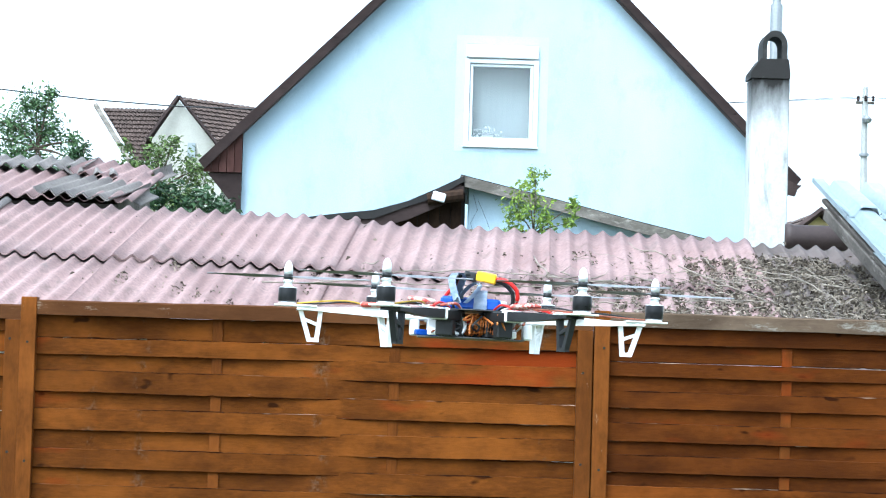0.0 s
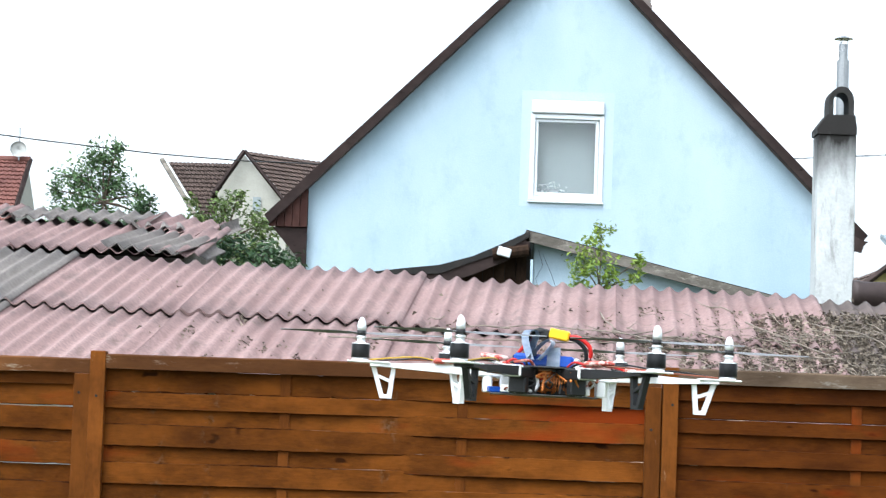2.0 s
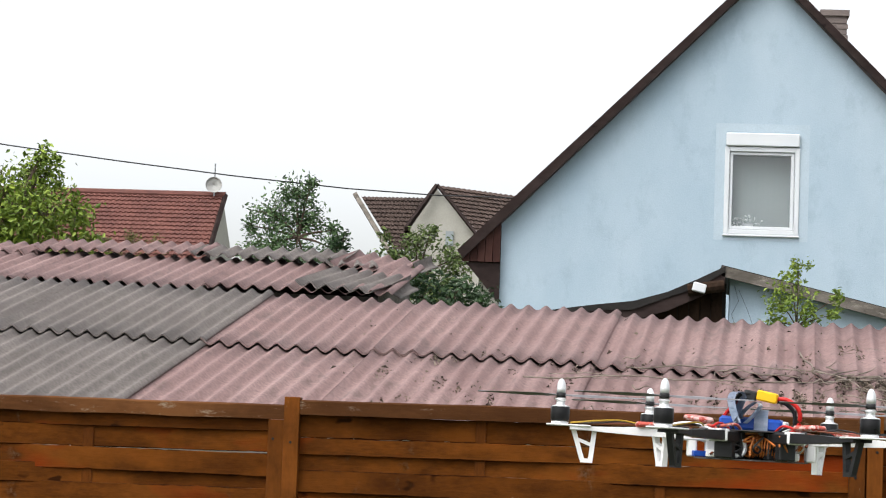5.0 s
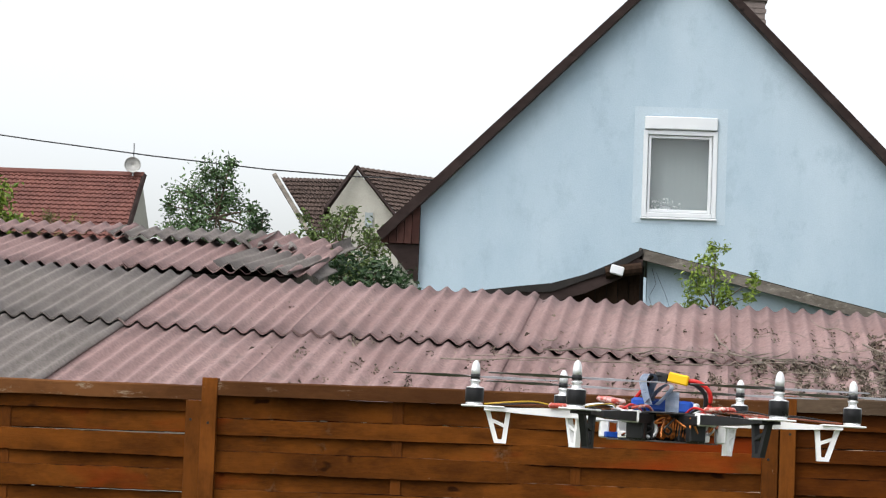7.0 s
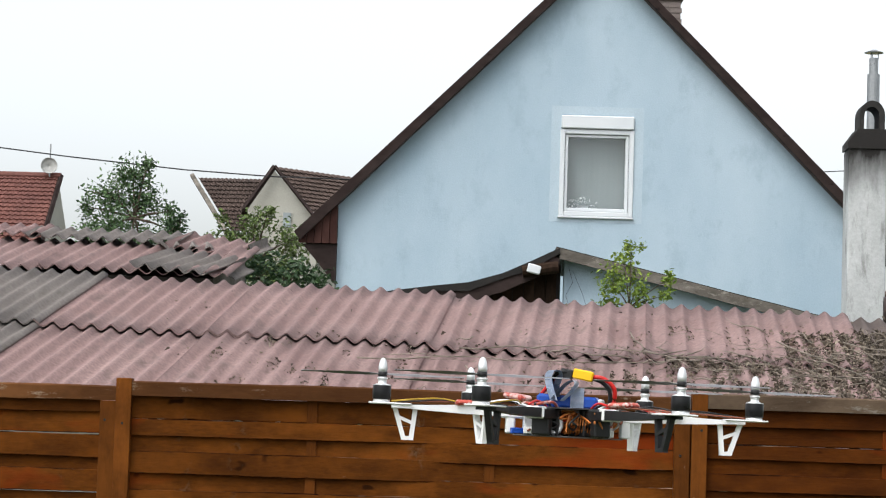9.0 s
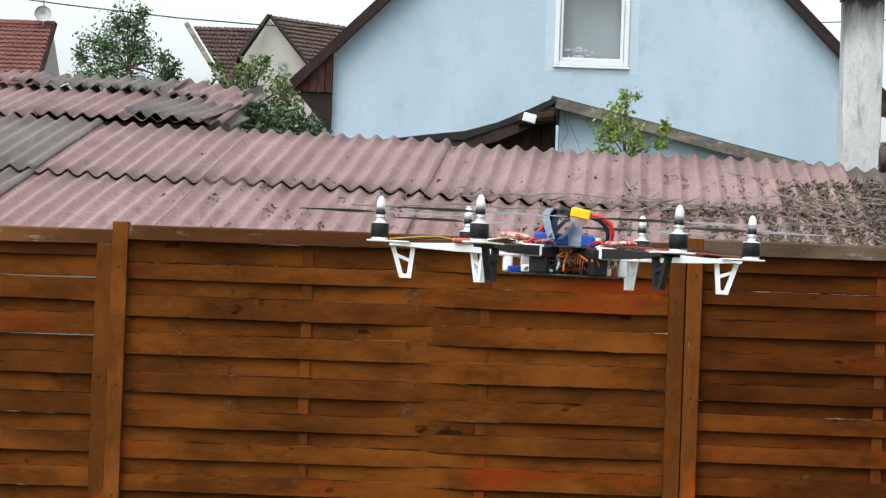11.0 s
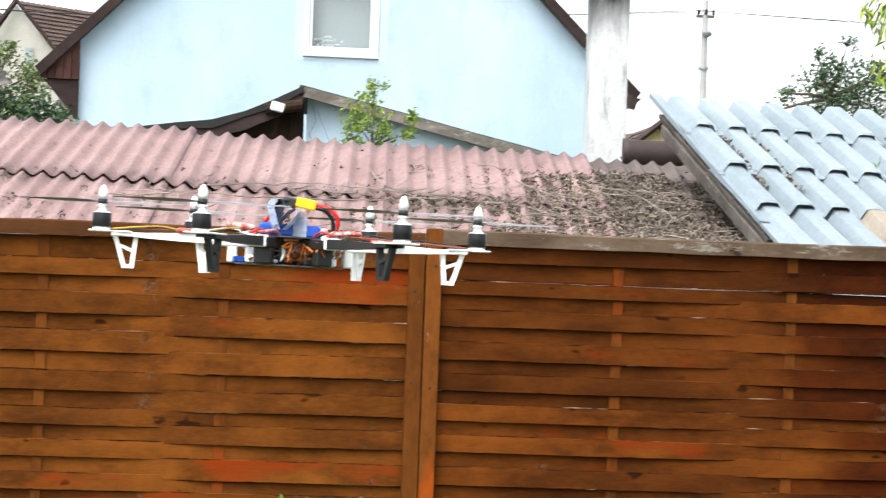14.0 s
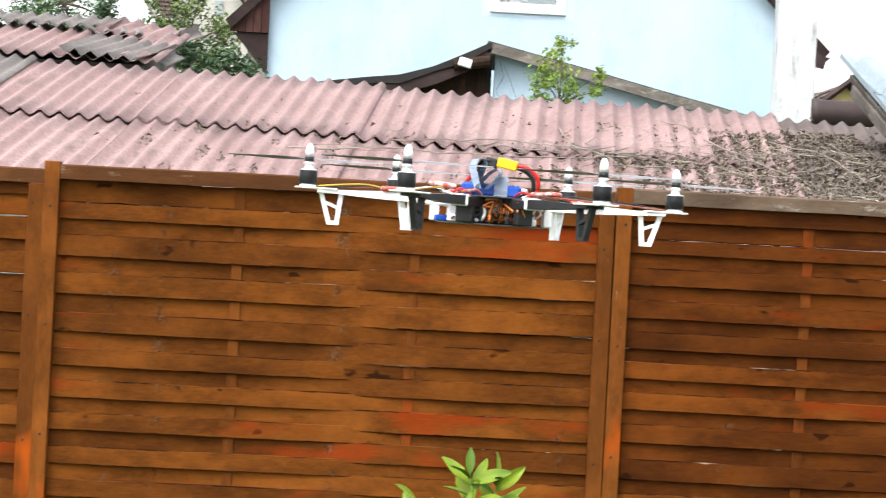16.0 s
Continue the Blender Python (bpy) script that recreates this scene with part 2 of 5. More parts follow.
DARKLEAF = leafy("dark green leaves", (0.014, 0.034, 0.013), (0.052, 0.098, 0.036))
MIDLEAF = leafy("green leaves", (0.040, 0.080, 0.032), (0.14, 0.22, 0.090))
LIGHTLEAF = leafy("light green leaves", (0.085, 0.145, 0.020), (0.28, 0.36, 0.050))
FIR = leafy("blue green needles", (0.022, 0.050, 0.020), (0.075, 0.13, 0.05))
WILLOW = leafy("yellow green willow leaves", (0.13, 0.21, 0.025), (0.34, 0.42, 0.07))
SHRUBLEAF = leafy("fresh glossy leaves", (0.06, 0.16, 0.02), (0.20, 0.36, 0.05), 0.35)
CABLE = material("black cable", (0.015, 0.015, 0.016), 0.6)


# ---- building blocks ----
def mesh(bm, name, mats):
    me = bpy.data.meshes.new(name)
    bm.normal_update()
    bm.to_mesh(me)
    bm.free()
    for m in mats if isinstance(mats, (list, tuple)) else (mats,):
        me.materials.append(m)
    return me


def thing(name, label, category, group="", kind="", at=(0, 0, 0), turn=0.0):
    """An empty at the base of a thing."""
    ob = tagged(new(name), label, category, group, kind)
    ob.matrix_world = pose(*at, 0, 0, turn)
    return ob


def part(name, bm, mats, parent=None, label="", m=None, smooth=False):
    """A bmesh, or a mesh that is shared, as one object under a thing or a part."""
    me = bm if isinstance(bm, bpy.types.Mesh) else mesh(bm, name, mats)
    if smooth:
        for p in me.polygons:
            p.use_smooth = True
    ob = new(name, me)
    ob.parent = parent
    if m is not None:
        ob.matrix_basis = m
    return tagged(ob, label)


def solo(name, bm, mats, label, category, kind="", group="", smooth=False):
    return tagged(part(name, bm, mats, smooth=smooth), label, category, group, kind)


def box(bm, x0, x1, y0, y1, z0, z1, m=None, bevel=0.0):
    vs = [bm.verts.new((x, y, z)) for x in (x0, x1) for y in (y0, y1) for z in (z0, z1)]
    fs = [bm.faces.new([vs[i] for i in f]) for f in ((0, 1, 3, 2), (4, 6, 7, 5), (0, 4, 5, 1), (2, 3, 7, 6), (0, 2, 6, 4), (1, 5, 7, 3))]
    if bevel:
        es = list({e for f in fs for e in f.edges})
        out = bmesh.ops.bevel(bm, geom=es, offset=bevel, segments=1, affect="EDGES")
        vs = list({v for f in out["faces"] for v in f.verts} | {v for v in vs if v.is_valid})
    if m is not None:
        bmesh.ops.transform(bm, matrix=m, verts=vs)
    return bm


def prism(bm, ring, y0, y1):
    """A polygon in x and z, pulled from y0 to y1."""
    a, b = [bm.verts.new((x, y0, z)) for x, z in ring], [bm.verts.new((x, y1, z)) for x, z in ring]
    n = len(ring)
    bm.faces.new(a)
    bm.faces.new(b[::-1])
    for i in range(n):
        bm.faces.new((a[i], b[i], b[(i + 1) % n], a[(i + 1) % n]))
    bmesh.ops.recalc_face_normals(bm, faces=bm.faces)
    return bm


def tube(bm, points, radii, sides=8, caps=True):
    """A round rod along a line of points."""
    pts = [Vector(p) for p in points]
    radii = radii if isinstance(radii, (list, tuple)) else [radii] * len(pts)
    rings = []
    for i, p in enumerate(pts):
        d = (pts[min(i + 1, len(pts) - 1)] - pts[max(i - 1, 0)]).normalized()
        a = d.orthogonal().normalized() if abs(d.z) > 0.95 else d.cross(Vector((0, 0, 1))).normalized()
        b = d.cross(a)
        rings.append([bm.verts.new(p + radii[i] * (math.cos(k) * a + math.sin(k) * b)) for k in (2 * math.pi * j / sides for j in range(sides))])
    for p, q in zip(rings, rings[1:]):
        for j in range(sides):
            bm.faces.new((p[j], p[(j + 1) % sides], q[(j + 1) % sides], q[j]))
    if caps and sides > 2:
        bm.faces.new(rings[0][::-1])
        bm.faces.new(rings[-1])
    return bm


def lathe(bm, profile, sides=20, at=(0, 0, 0)):
    """A turned shape round z from pairs of radius and height, closed at both ends."""
    rings = [[bm.verts.new((at[0] + max(r, 1e-4) * math.cos(k), at[1] + max(r, 1e-4) * math.sin(k), at[2] + z)) for k in (2 * math.pi * j / sides for j in range(sides))] for r, z in profile]
    faces = [bm.faces.new((p[j], p[(j + 1) % sides], q[(j + 1) % sides], q[j])) for p, q in zip(rings, rings[1:]) for j in range(sides)]
    if profile[0] != profile[-1]:
        faces += [bm.faces.new(rings[0][::-1]), bm.faces.new(rings[-1])]
    bmesh.ops.recalc_face_normals(bm, faces=faces)
    return bm


def leaves(spots, size, rng, slim=0.45, droop=0.0):
    """One mesh of many small pointed leaves, folded along the middle; built at once for speed."""
    verts, faces = [], []
    for p in spots:
        d = Vector((rng.gauss(0, 1), rng.gauss(0, 1), rng.gauss(0, 0.7) - droop)).normalized()
        side = d.cross(Vector((rng.gauss(0, 1), rng.gauss(0, 1), rng.gauss(0, 1) + 0.8))).normalized()
        s = size * rng.uniform(0.6, 1.3)
        up = side.cross(d) * s * 0.12
        n = len(verts)
        p = Vector(p)
        verts += [p, p + d * s * 0.5 + side * s * slim * 0.5 + up, p + d * s, p + d * s * 0.5 - side * s * slim * 0.5 + up, p + d * s * 0.5]
        faces += [(n, n + 1, n + 4), (n + 1, n + 2, n + 4), (n + 2, n + 3, n + 4), (n + 3, n, n + 4)]
    me = bpy.data.meshes.new("leaves")
    me.from_pydata([tuple(v) for v in verts], [], faces)
    return me


def tree(name, label, base, clumps, leaf, size, count, seed, trunk=0.12, droop=0.0, spread=0.55, category="tree"):
    """A tapered trunk, limbs to every clump (x, y, z, radius), twigs, and leaves round the twigs."""
    rng = random.Random(seed)
    top = thing(name, label, category, at=base)
    b = Vector(base)
    bm = bmesh.new()
    high = max(c[2] for c in clumps) - b.z
    mid = Vector((sum(c[0] for c in clumps) / len(clumps) - b.x, sum(c[1] for c in clumps) / len(clumps) - b.y, 0))
    line = [Vector((0, 0, 0)) + mid * (k / 5) ** 1.5 + Vector((rng.gauss(0, 0.04), rng.gauss(0, 0.04), high * 0.85 * k / 5)) for k in range(6)]
    tube(bm, line, [trunk * (1 - 0.8 * k / 5) for k in range(6)], 8)
    spots, total = [], sum(c[3] ** 2 for c in clumps)
    for x, y, z, r in clumps:
        c = Vector((x, y, z)) - b
        root = min(line[1:], key=lambda p: (p - c).length + 0.8 * max(p.z - c.z + 0.3 * r, 0))
        tube(bm, [root, (root + c) / 2 + Vector((0, 0, 0.1 * r)), c], [trunk * 0.4, trunk * 0.25, trunk * 0.1], 5)
        n = max(int(count * r * r / total), 12)
        tips = []
        for _ in range(max(n // 22, 5)):
            d = Vector((rng.gauss(0, 1), rng.gauss(0, 1), rng.gauss(0.1, 0.9))).normalized() * r * rng.uniform(0.45, 1.12)
            tube(bm, [c + d * 0.1, c + d * 0.55 + Vector((0, 0, 0.05 * r)), c + d], [trunk * 0.08, trunk * 0.05, trunk * 0.02], 3, False)
            tips.append((c + d, c + d * 0.3))
        for _ in range(n):
            a, o = rng.choice(tips)
            k = rng.uniform(0, 1) ** 0.6
            w = r * 0.2 * spread / 0.55
            spots.append(o.lerp(a, k) + Vector((rng.gauss(0, w), rng.gauss(0, w), rng.gauss(0, w) - droop * abs(rng.gauss(0, w)))))
    part("trunk", bm, BARK, top, smooth=True)
    crown = leaves(spots, size, rng, droop=droop)
    crown.materials.append(leaf)
    part("crown", crown, leaf, top)
    return top


# ---- ground ----
bm = bmesh.new()
for i in range(24):
    for j in range(24):
        x0, y0 = -600 + 50 * i, -200 + 50 * j
        bm.faces.new([bm.verts.new(p) for p in ((x0, y0, 0), (x0 + 50, y0, 0), (x0 + 50, y0 + 50, 0), (x0, y0 + 50, 0))])
bmesh.ops.remove_doubles(bm, verts=bm.verts, dist=0.01)
solo("ground", bm, EARTH, "rough garden ground of grass and bare earth", "ground", "structure")

# ---- neighbour's shed with the large corrugated roof ----
PITCH, RISE = 0.1095, 0.0172


def wave(u, pitch=PITCH):
    """Height of the corrugation from -1 to 1: narrow crests and broad troughs."""
    return 0.5 * math.cos(2 * math.pi * u / pitch) + 0.5 * (1.12 - 2.12 * math.sqrt(math.sin(math.pi * u / pitch) ** 2 * 0.985 + 0.015))


def corrugated(width, length, pitch=PITCH, rise=RISE, thick=0.007, rows=3, sag=0.0, seed=0, ragged=0.0):
    """A corrugated sheet from its upper edge at v = 0 down to v = -length, waves along u."""
    rng = random.Random(seed)
    n = max(int(width / pitch * 10), 10)
    verts, faces = [], []
    lift = [rng.gauss(0, 0.004) for _ in range(rows + 1)]
    for side in (0, 1):
        for j in range(rows + 1):
            for i in range(n + 1):
                u = width * i / n
                v = -length * j / rows
                if ragged and j in (0, rows):
                    v += ragged * noise.noise((u * 9 + seed, j, 3.3))
                h = rise * wave(u, pitch) + sag * math.sin(math.pi * j / rows) + lift[j] * (i / n - 0.5)
                verts.append((u, v, h - thick * side))
    w, layer = n + 1, (n + 1) * (rows + 1)
    for j in range(rows):
        for i in range(n):
            a = j * w + i
            faces.append((a, a + w, a + w + 1, a + 1))
            faces.append((layer + a, layer + a + 1, layer + a + w + 1, layer + a + w))
    for i in range(n):
        for a in (i, rows * w + i):
            faces.append((a, a + 1, layer + a + 1, layer + a))
    for j in range(rows):
        for a in (j * w, j * w + n):
            faces.append((a, a + w, layer + a + w, layer + a))
    me = bpy.data.meshes.new("sheet")
    me.from_pydata(verts, [], faces)
    for p in me.polygons:
        p.use_smooth = True
    return me


def roof_frame(origin, turn, slope, drop=0.0):
    """A pose whose x runs along the ridge, y up the slope and z out of the roof. turn: degrees to the right."""
    a, b = radians(turn), radians(slope)
    u = Vector((math.cos(a), -math.sin(a), -drop)).normalized()
    v = Vector((math.sin(a) * math.cos(b), math.cos(a) * math.cos(b), math.sin(b)))
    n = u.cross(v).normalized()
    v = n.cross(u)
    return Matrix.Translation(origin) @ Matrix((u, v, n)).transposed().to_4x4()


def with_material(me, m):
    me.materials.append(m)
    return me


ROOF = roof_frame((-0.15, 15.0, 2.53), 3.5, 12.85, 0.030)
shed = thing("corrugated_roof_shed", "long low shed under a faded red and grey corrugated roof", "shed", at=(0, 13, 0))
SHED_INV = shed.matrix_world.inverted()
upper = {m.name: [with_material(corrugated(1.235, 1.74, seed=s, rows=4), m) for s in range(3)] for m in (RED_SHEET, GREY_SHEET, BROWN_SHEET)}
lower = {m.name: [with_material(corrugated(1.235, 2.0, seed=9 + s, rows=4), m) for s in range(3)] for m in (RED_SHEET, GREY_SHEET, BROWN_SHEET)}
rng = random.Random(4)
for k in range(-5, 3):
    u = k * 1.205 - 0.012 + (2 * PITCH if k < -1 else 0)
    stuff = GREY_SHEET if k < -2 else BROWN_SHEET if k > 1 else RED_SHEET
    label = "grey corrugated sheet" if k < -2 else "brown weathered corrugated sheet" if k > 1 else ""
    part("sheet", upper[stuff.name][k % 3], stuff, shed, label, SHED_INV @ ROOF @ pose(u, rng.gauss(0, 0.012), 0.011 * (k % 2), -0.10, rng.gauss(0, 0.08), rng.gauss(0, 0.10)))
    part("sheet", lower[stuff.name][k % 3], stuff, shed, label, SHED_INV @ ROOF @ pose(u - 0.004 + rng.gauss(0, 0.003), -1.63, -0.0185 + 0.011 * (k % 2), -0.1, rng.gauss(0, 0.08), rng.gauss(0, 0.08)))
bm = bmesh.new()
box(bm, -6.1, 2.9, -3.45, -0.06, -2.6, -0.05)
for v in bm.verts:
    w = ROOF @ v.co
    v.co = Vector((w.x, w.y, 0.0 if v.co.z < -1 else w.z - 0.02)) - Vector((0, 13, 0))
part("wall", bm, CONCRETE, shed, "grey masonry wall")

# leaf litter and twigs on the roof
rng = random.Random(11)


def roof_point(u, v, h=0.0):
    return ROOF @ Vector((u, v, RISE * wave(u) * (0.4 if h > 0.012 else 1) + h - (0.018 if v < -1.66 else 0)))


def litter_density(u, v):
    """More litter to the right and down the slope."""
    edge = 1.55 - 0.35 * (v + 3.0) + 0.5 * noise.noise((u * 1.6, v * 1.6, 0))
    k = (u - edge) / 1.1 + (-3.0 if v > (-0.40 if u < 2.2 else -0.55) else -0.95 if v > -0.75 else 0.15 if v < -1.6 else -0.50) - (0.7 if u > 2.85 and v > -1.3 else 0)
    return min(max(k + 0.8 * noise.noise((u * 4, v * 4, 5)), 0.0), 1.0)


verts, faces = [], []
while len(faces) < 2 * 27000:
    u, v = rng.uniform(-1.6, 3.4), rng.uniform(-3.4, -0.02)
    if rng.random() > max(litter_density(u, v), (0.010 + 1.3 * max(noise.noise((u * 6, v * 3, 9)) - 0.12, 0)) if v < -1.55 and u > -1.1 else 0.003):
        continue
    trough = round(u / PITCH - 0.5) + 0.5
    if rng.random() < 0.6:
        u = trough * PITCH + rng.gauss(0, 0.02)
    p = roof_point(u, v, rng.uniform(0.0, 0.03) * (1 if litter_density(u, v) > 0.5 else 0.3))
    d = Vector((rng.gauss(0, 1), rng.gauss(0, 1), rng.gauss(0, 0.6))).normalized()
    s = d.cross(Vector((rng.gauss(0, 0.7), rng.gauss(0, 0.7), 1))).normalized()
    big = rng.choice((0.45, 0.6, 0.8, 1.1)) if litter_density(u, v) > 0.2 else rng.choice((0.4, 0.6, 0.9))
    a, b = big * rng.uniform(0.008, 0.026), big * rng.uniform(0.004, 0.012)
    n = len(verts)
    up = Vector((0, 0, rng.uniform(0.0, 0.012)))
    verts += [p - d * a, p + s * b + up, p + d * a, p - s * b + up]
    faces += [(n, n + 1, n + 2), (n, n + 2, n + 3)]
me = bpy.data.meshes.new("litter")
me.from_pydata([tuple(v) for v in verts], [], faces)
me.materials.append(LITTER)
tagged(new("leaf_litter", me), "dry brown leaves and debris lying in the roof's troughs", "leaf litter", "", "stuff")

bm = bmesh.new()
for i in range(460):
    u, v = rng.uniform(-0.3, 3.2), rng.uniform(-3.3, -0.7)
    if rng.random() > litter_density(u + (0.35 if v < -1.6 else 0.1), v) + (0.05 if v < -1.6 else 0.0):
        continue
    a = rng.gauss(0, 0.75) + (math.pi if rng.random() < 0.5 else 0)
    length, bend = rng.uniform(0.06, 0.46), rng.gauss(0, 1.4)
    pts = []
    for j in range(5):
        b = a + bend * j / 4
        pts.append(roof_point(u, v, 0.022 + rng.uniform(0, 0.035)))
        u += math.cos(b) * length / 4
        v = min(max(v + math.sin(b) * length / 4, -3.4), -0.1)
    r = rng.choice((0.0015, 0.002, 0.0025, 0.004))
    tube(bm, pts, [r, r, r * 0.9, r * 0.7, r * 0.4], 4)
solo("twigs", bm, TWIG, "dry grey brown twigs strewn over the corrugated roof", "twigs", "stuff", smooth=True)
branch_lines = (((0.2, -1.95), (0.7, -1.72), (1.3, -1.80), (1.85, -1.98), (2.3, -2.3)), ((-0.3, -2.35), (0.5, -2.2), (1.2, -2.1), (1.7, -1.7)),
                ((1.1, -1.35), (1.25, -1.8), (1.45, -2.15), (1.75, -2.35)), ((1.9, -1.3), (2.2, -1.7), (2.35, -2.2), (2.1, -2.6)),
                ((2.3, -1.2), (2.6, -1.6), (2.75, -2.1), (2.6, -2.5)))
for line in branch_lines:
    bm = bmesh.new()
    pts = [roof_point(u, v, 0.05 + 0.02 * rng.random()) for u, v in line]
    fine = []
    for p, q in zip(pts, pts[1:]):
        fine += [p.lerp(q, k / 4) + Vector((rng.gauss(0, 0.014), rng.gauss(0, 0.016), rng.gauss(0, 0.007))) for k in range(4)]
    tube(bm, fine, [0.0048 * (1 - 0.7 * k / len(fine)) for k in range(len(fine))], 6)
    for _ in range(5):
        p = rng.choice(fine[3:])
        d = Vector((rng.gauss(0, 0.12), rng.gauss(0, 0.1), rng.uniform(-0.01, 0.03)))
        tube(bm, [p, p + d * 0.6, p + d], [0.004, 0.003, 0.0015], 4)
    solo("branch", bm, TWIG, "bare dry branch with side twigs lying on the roof", "branch", group="branches on the roof", smooth=True)

# ---- the older roof behind, with broken sheets at its end ----
OLD = roof_frame((-1.68, 15.42, 2.635), 3.5, 12.85, 0.012)
old = thing("old_corrugated_roof", "old red and grey corrugated roof with broken sheets at its end", "roof", at=(-4, 16, 0))
OLD_INV = old.matrix_world.inverted()
row_a = {m.name: with_material(corrugated(1.235, 1.35, seed=21, ragged=0.02), m) for m in (RED_SHEET,)}
short_row = with_material(corrugated(1.10, 0.46, seed=23, ragged=0.03), GREY_SHEET)
row_b = {m.name: with_material(corrugated(1.235, 0.46, seed=22, ragged=0.03), m) for m in (RED_SHEET,)}
for k in range(1, 6):
    stuff = RED_SHEET
    part("sheet", row_a[stuff.name], stuff, old, "", OLD_INV @ OLD @ pose(-1.2 * k + 0.05, 1.35, 0.0, -1.0, rng.gauss(0, 0.4), rng.gauss(0, 0.4)))
    stuff = GREY_SHEET if k == 1 else RED_SHEET
    part("sheet", short_row if k == 1 else row_b[stuff.name], stuff, old, "", OLD_INV @ OLD @ pose(-1.2 * k + (-0.33 if k == 1 else -0.27), 1.63, 0.02 + (0.018 if k < 3 else 0), -1.0, rng.gauss(0, 0.5), rng.gauss(0, 0.6)))
for u, v, h, tilt, lean, turn, w, l in ((-0.44, 1.70, 0.030, -1, 7, -6, 0.46, 0.70), (-0.44, 0.86, 0.026, -2, 3, -8, 0.53, 0.88), (0.075, 0.72, 0.015, -2, 62, -8, 0.115, 0.46), (0.055, 1.78, -0.005, -1, 48, -10, 0.09, 0.40), (-0.60, 1.22, 0.035, 1, 3, 14, 0.36, 0.26)):
    stuff = RED_SHEET if l == 0.70 else GREY_SHEET
    part("broken_sheet", with_material(corrugated(w, l, seed=int(w * 100), ragged=0.06), stuff), stuff, old, "broken corrugated sheet", OLD_INV @ OLD @ pose(u, v, h, tilt, lean, turn))
bm = bmesh.new()
box(bm, -6.1, -0.06, 0.30, 1.6, -2.6, -0.05)
for v in bm.verts:
    w = OLD @ v.co
    v.co = Vector((w.x, w.y, 0.0 if v.co.z < -1 else w.z - 0.02)) - Vector((-4, 16, 0))
part("wall", bm, OLDWOOD, old, "weathered timber wall")

# ---- outbuilding with the galvanised roof ----
ZROOF_TOP, DOWN = Vector((2.61, 14.2, 2.765)), Vector((0.315, -2.2, -0.91)).normalized()
zu = Vector((-DOWN.y, DOWN.x, -0.018)).normalized()
zn = zu.cross(-DOWN).normalized()
DOWN = zn.cross(zu) * -1
ZROOF = Matrix.Translation(ZROOF_TOP) @ Matrix((zu, -DOWN, zn)).transposed().to_4x4()
zshed = thing("metal_roof_outbuilding", "outbuilding under a galvanised ribbed sheet metal roof with weathered bargeboards", "outbuilding", at=(3.8, 12.5, 0))
ZINV = zshed.matrix_world.inverted()


def ribbed(ribs, length, pitch=0.197, high=0.060):
    """A row of ribbed metal sheet, hollow below, with a small turned-down lip at its lower end."""
    shape = ((0.0, 0.0), (0.17, 0.0), (0.31, 0.90), (0.35, 0.97), (0.41, 1.0), (0.70, 1.0), (0.76, 0.97), (0.80, 0.90), (0.94, 0.0), (1.0, 0.0))
    line = [((r + a) * pitch, b * high) for r in range(ribs) for a, b in shape[:-1]] + [(ribs * pitch, 0.0)]
    verts, faces, n = [], [], 0
    for side in (0, 0.003):
        for v, h in ((0, 0.0), (-length * 0.5, 0.0), (-length + 0.012, 0.0), (-length, -0.008)):
            verts += [(u, v, z + h - side) for u, z in line]
    w = len(line)
    for s in (0, 1):
        for j in range(3):
            for i in range(w - 1):
                a = (s * 4 + j) * w + i
                f = (a, a + w, a + w + 1, a + 1)
                faces.append(f if s == 0 else f[::-1])
    for i in range(w - 1):
        for j in (0, 3):
            a, b = j * w + i, (4 + j) * w + i
            faces.append((a, a + 1, b + 1, b))
    me = bpy.data.meshes.new("metal_sheet")
    me.from_pydata(verts, [], faces)
    return me


zrow = with_material(ribbed(5, 0.70), ZINC)
ztop = with_material(ribbed(5, 0.54), ZINC)
zone = with_material(ribbed(1, 0.70), BEIGE)
rng = random.Random(8)
for row in range(5):
    for col in range(3):
        part("metal_sheet", zrow if row else ztop, ZINC, zshed, "", ZINV @ ZROOF @ pose(-0.060 + 0.985 * col + rng.gauss(0, 0.006), (0.01 - 0.60 * row if row else -0.15) + rng.gauss(0, 0.008) + 0.03 * col, 0.012 * (5 - row) - 0.03 + 0.003 * col, -2.0, 0, rng.gauss(0, 0.2)))
part("patch_sheet", zone, BEIGE, zshed, "beige replacement sheet", ZINV @ ZROOF @ pose(-0.060 + 0.197 * 3, -1.79, 0.016, -2.0, 0, 0))
for y in (-2.75, -2.04, -1.34, -0.64):
    bm = bmesh.new()
    box(bm, -0.060, 0.004, y, y + 0.69, 0.034 + 0.004 * y, 0.040 + 0.004 * y)
    box(bm, -0.064, -0.058, y, y + 0.69, 0.012, 0.044 + 0.004 * y)
    part("flashing", bm, ZINC, zshed, "folded galvanised edge strip", ZINV @ ZROOF)
for y0, y1, z0, z1, x in ((-2.7, -0.30, -0.105, -0.036, -0.080), (-2.2, -0.20, -0.033, -0.006, -0.070)):
    bm = bmesh.new()
    box(bm, x, x + 0.03, y0, y1, z0, z1, bevel=0.004)
    part("bargeboard", bm, BARGEGREY, zshed, "grey weathered board", ZINV @ ZROOF)
bm = bmesh.new()
box(bm, 0.30, 2.6, -2.55, -0.30, -2.4, -0.06)
for v in bm.verts:
    w = ZROOF @ v.co
    v.co = Vector((w.x, w.y, 0.0 if v.co.z < -1 else w.z)) - Vector((3.8, 12.5, 0))
part("wall", bm, CONCRETE, zshed, "grey masonry wall")

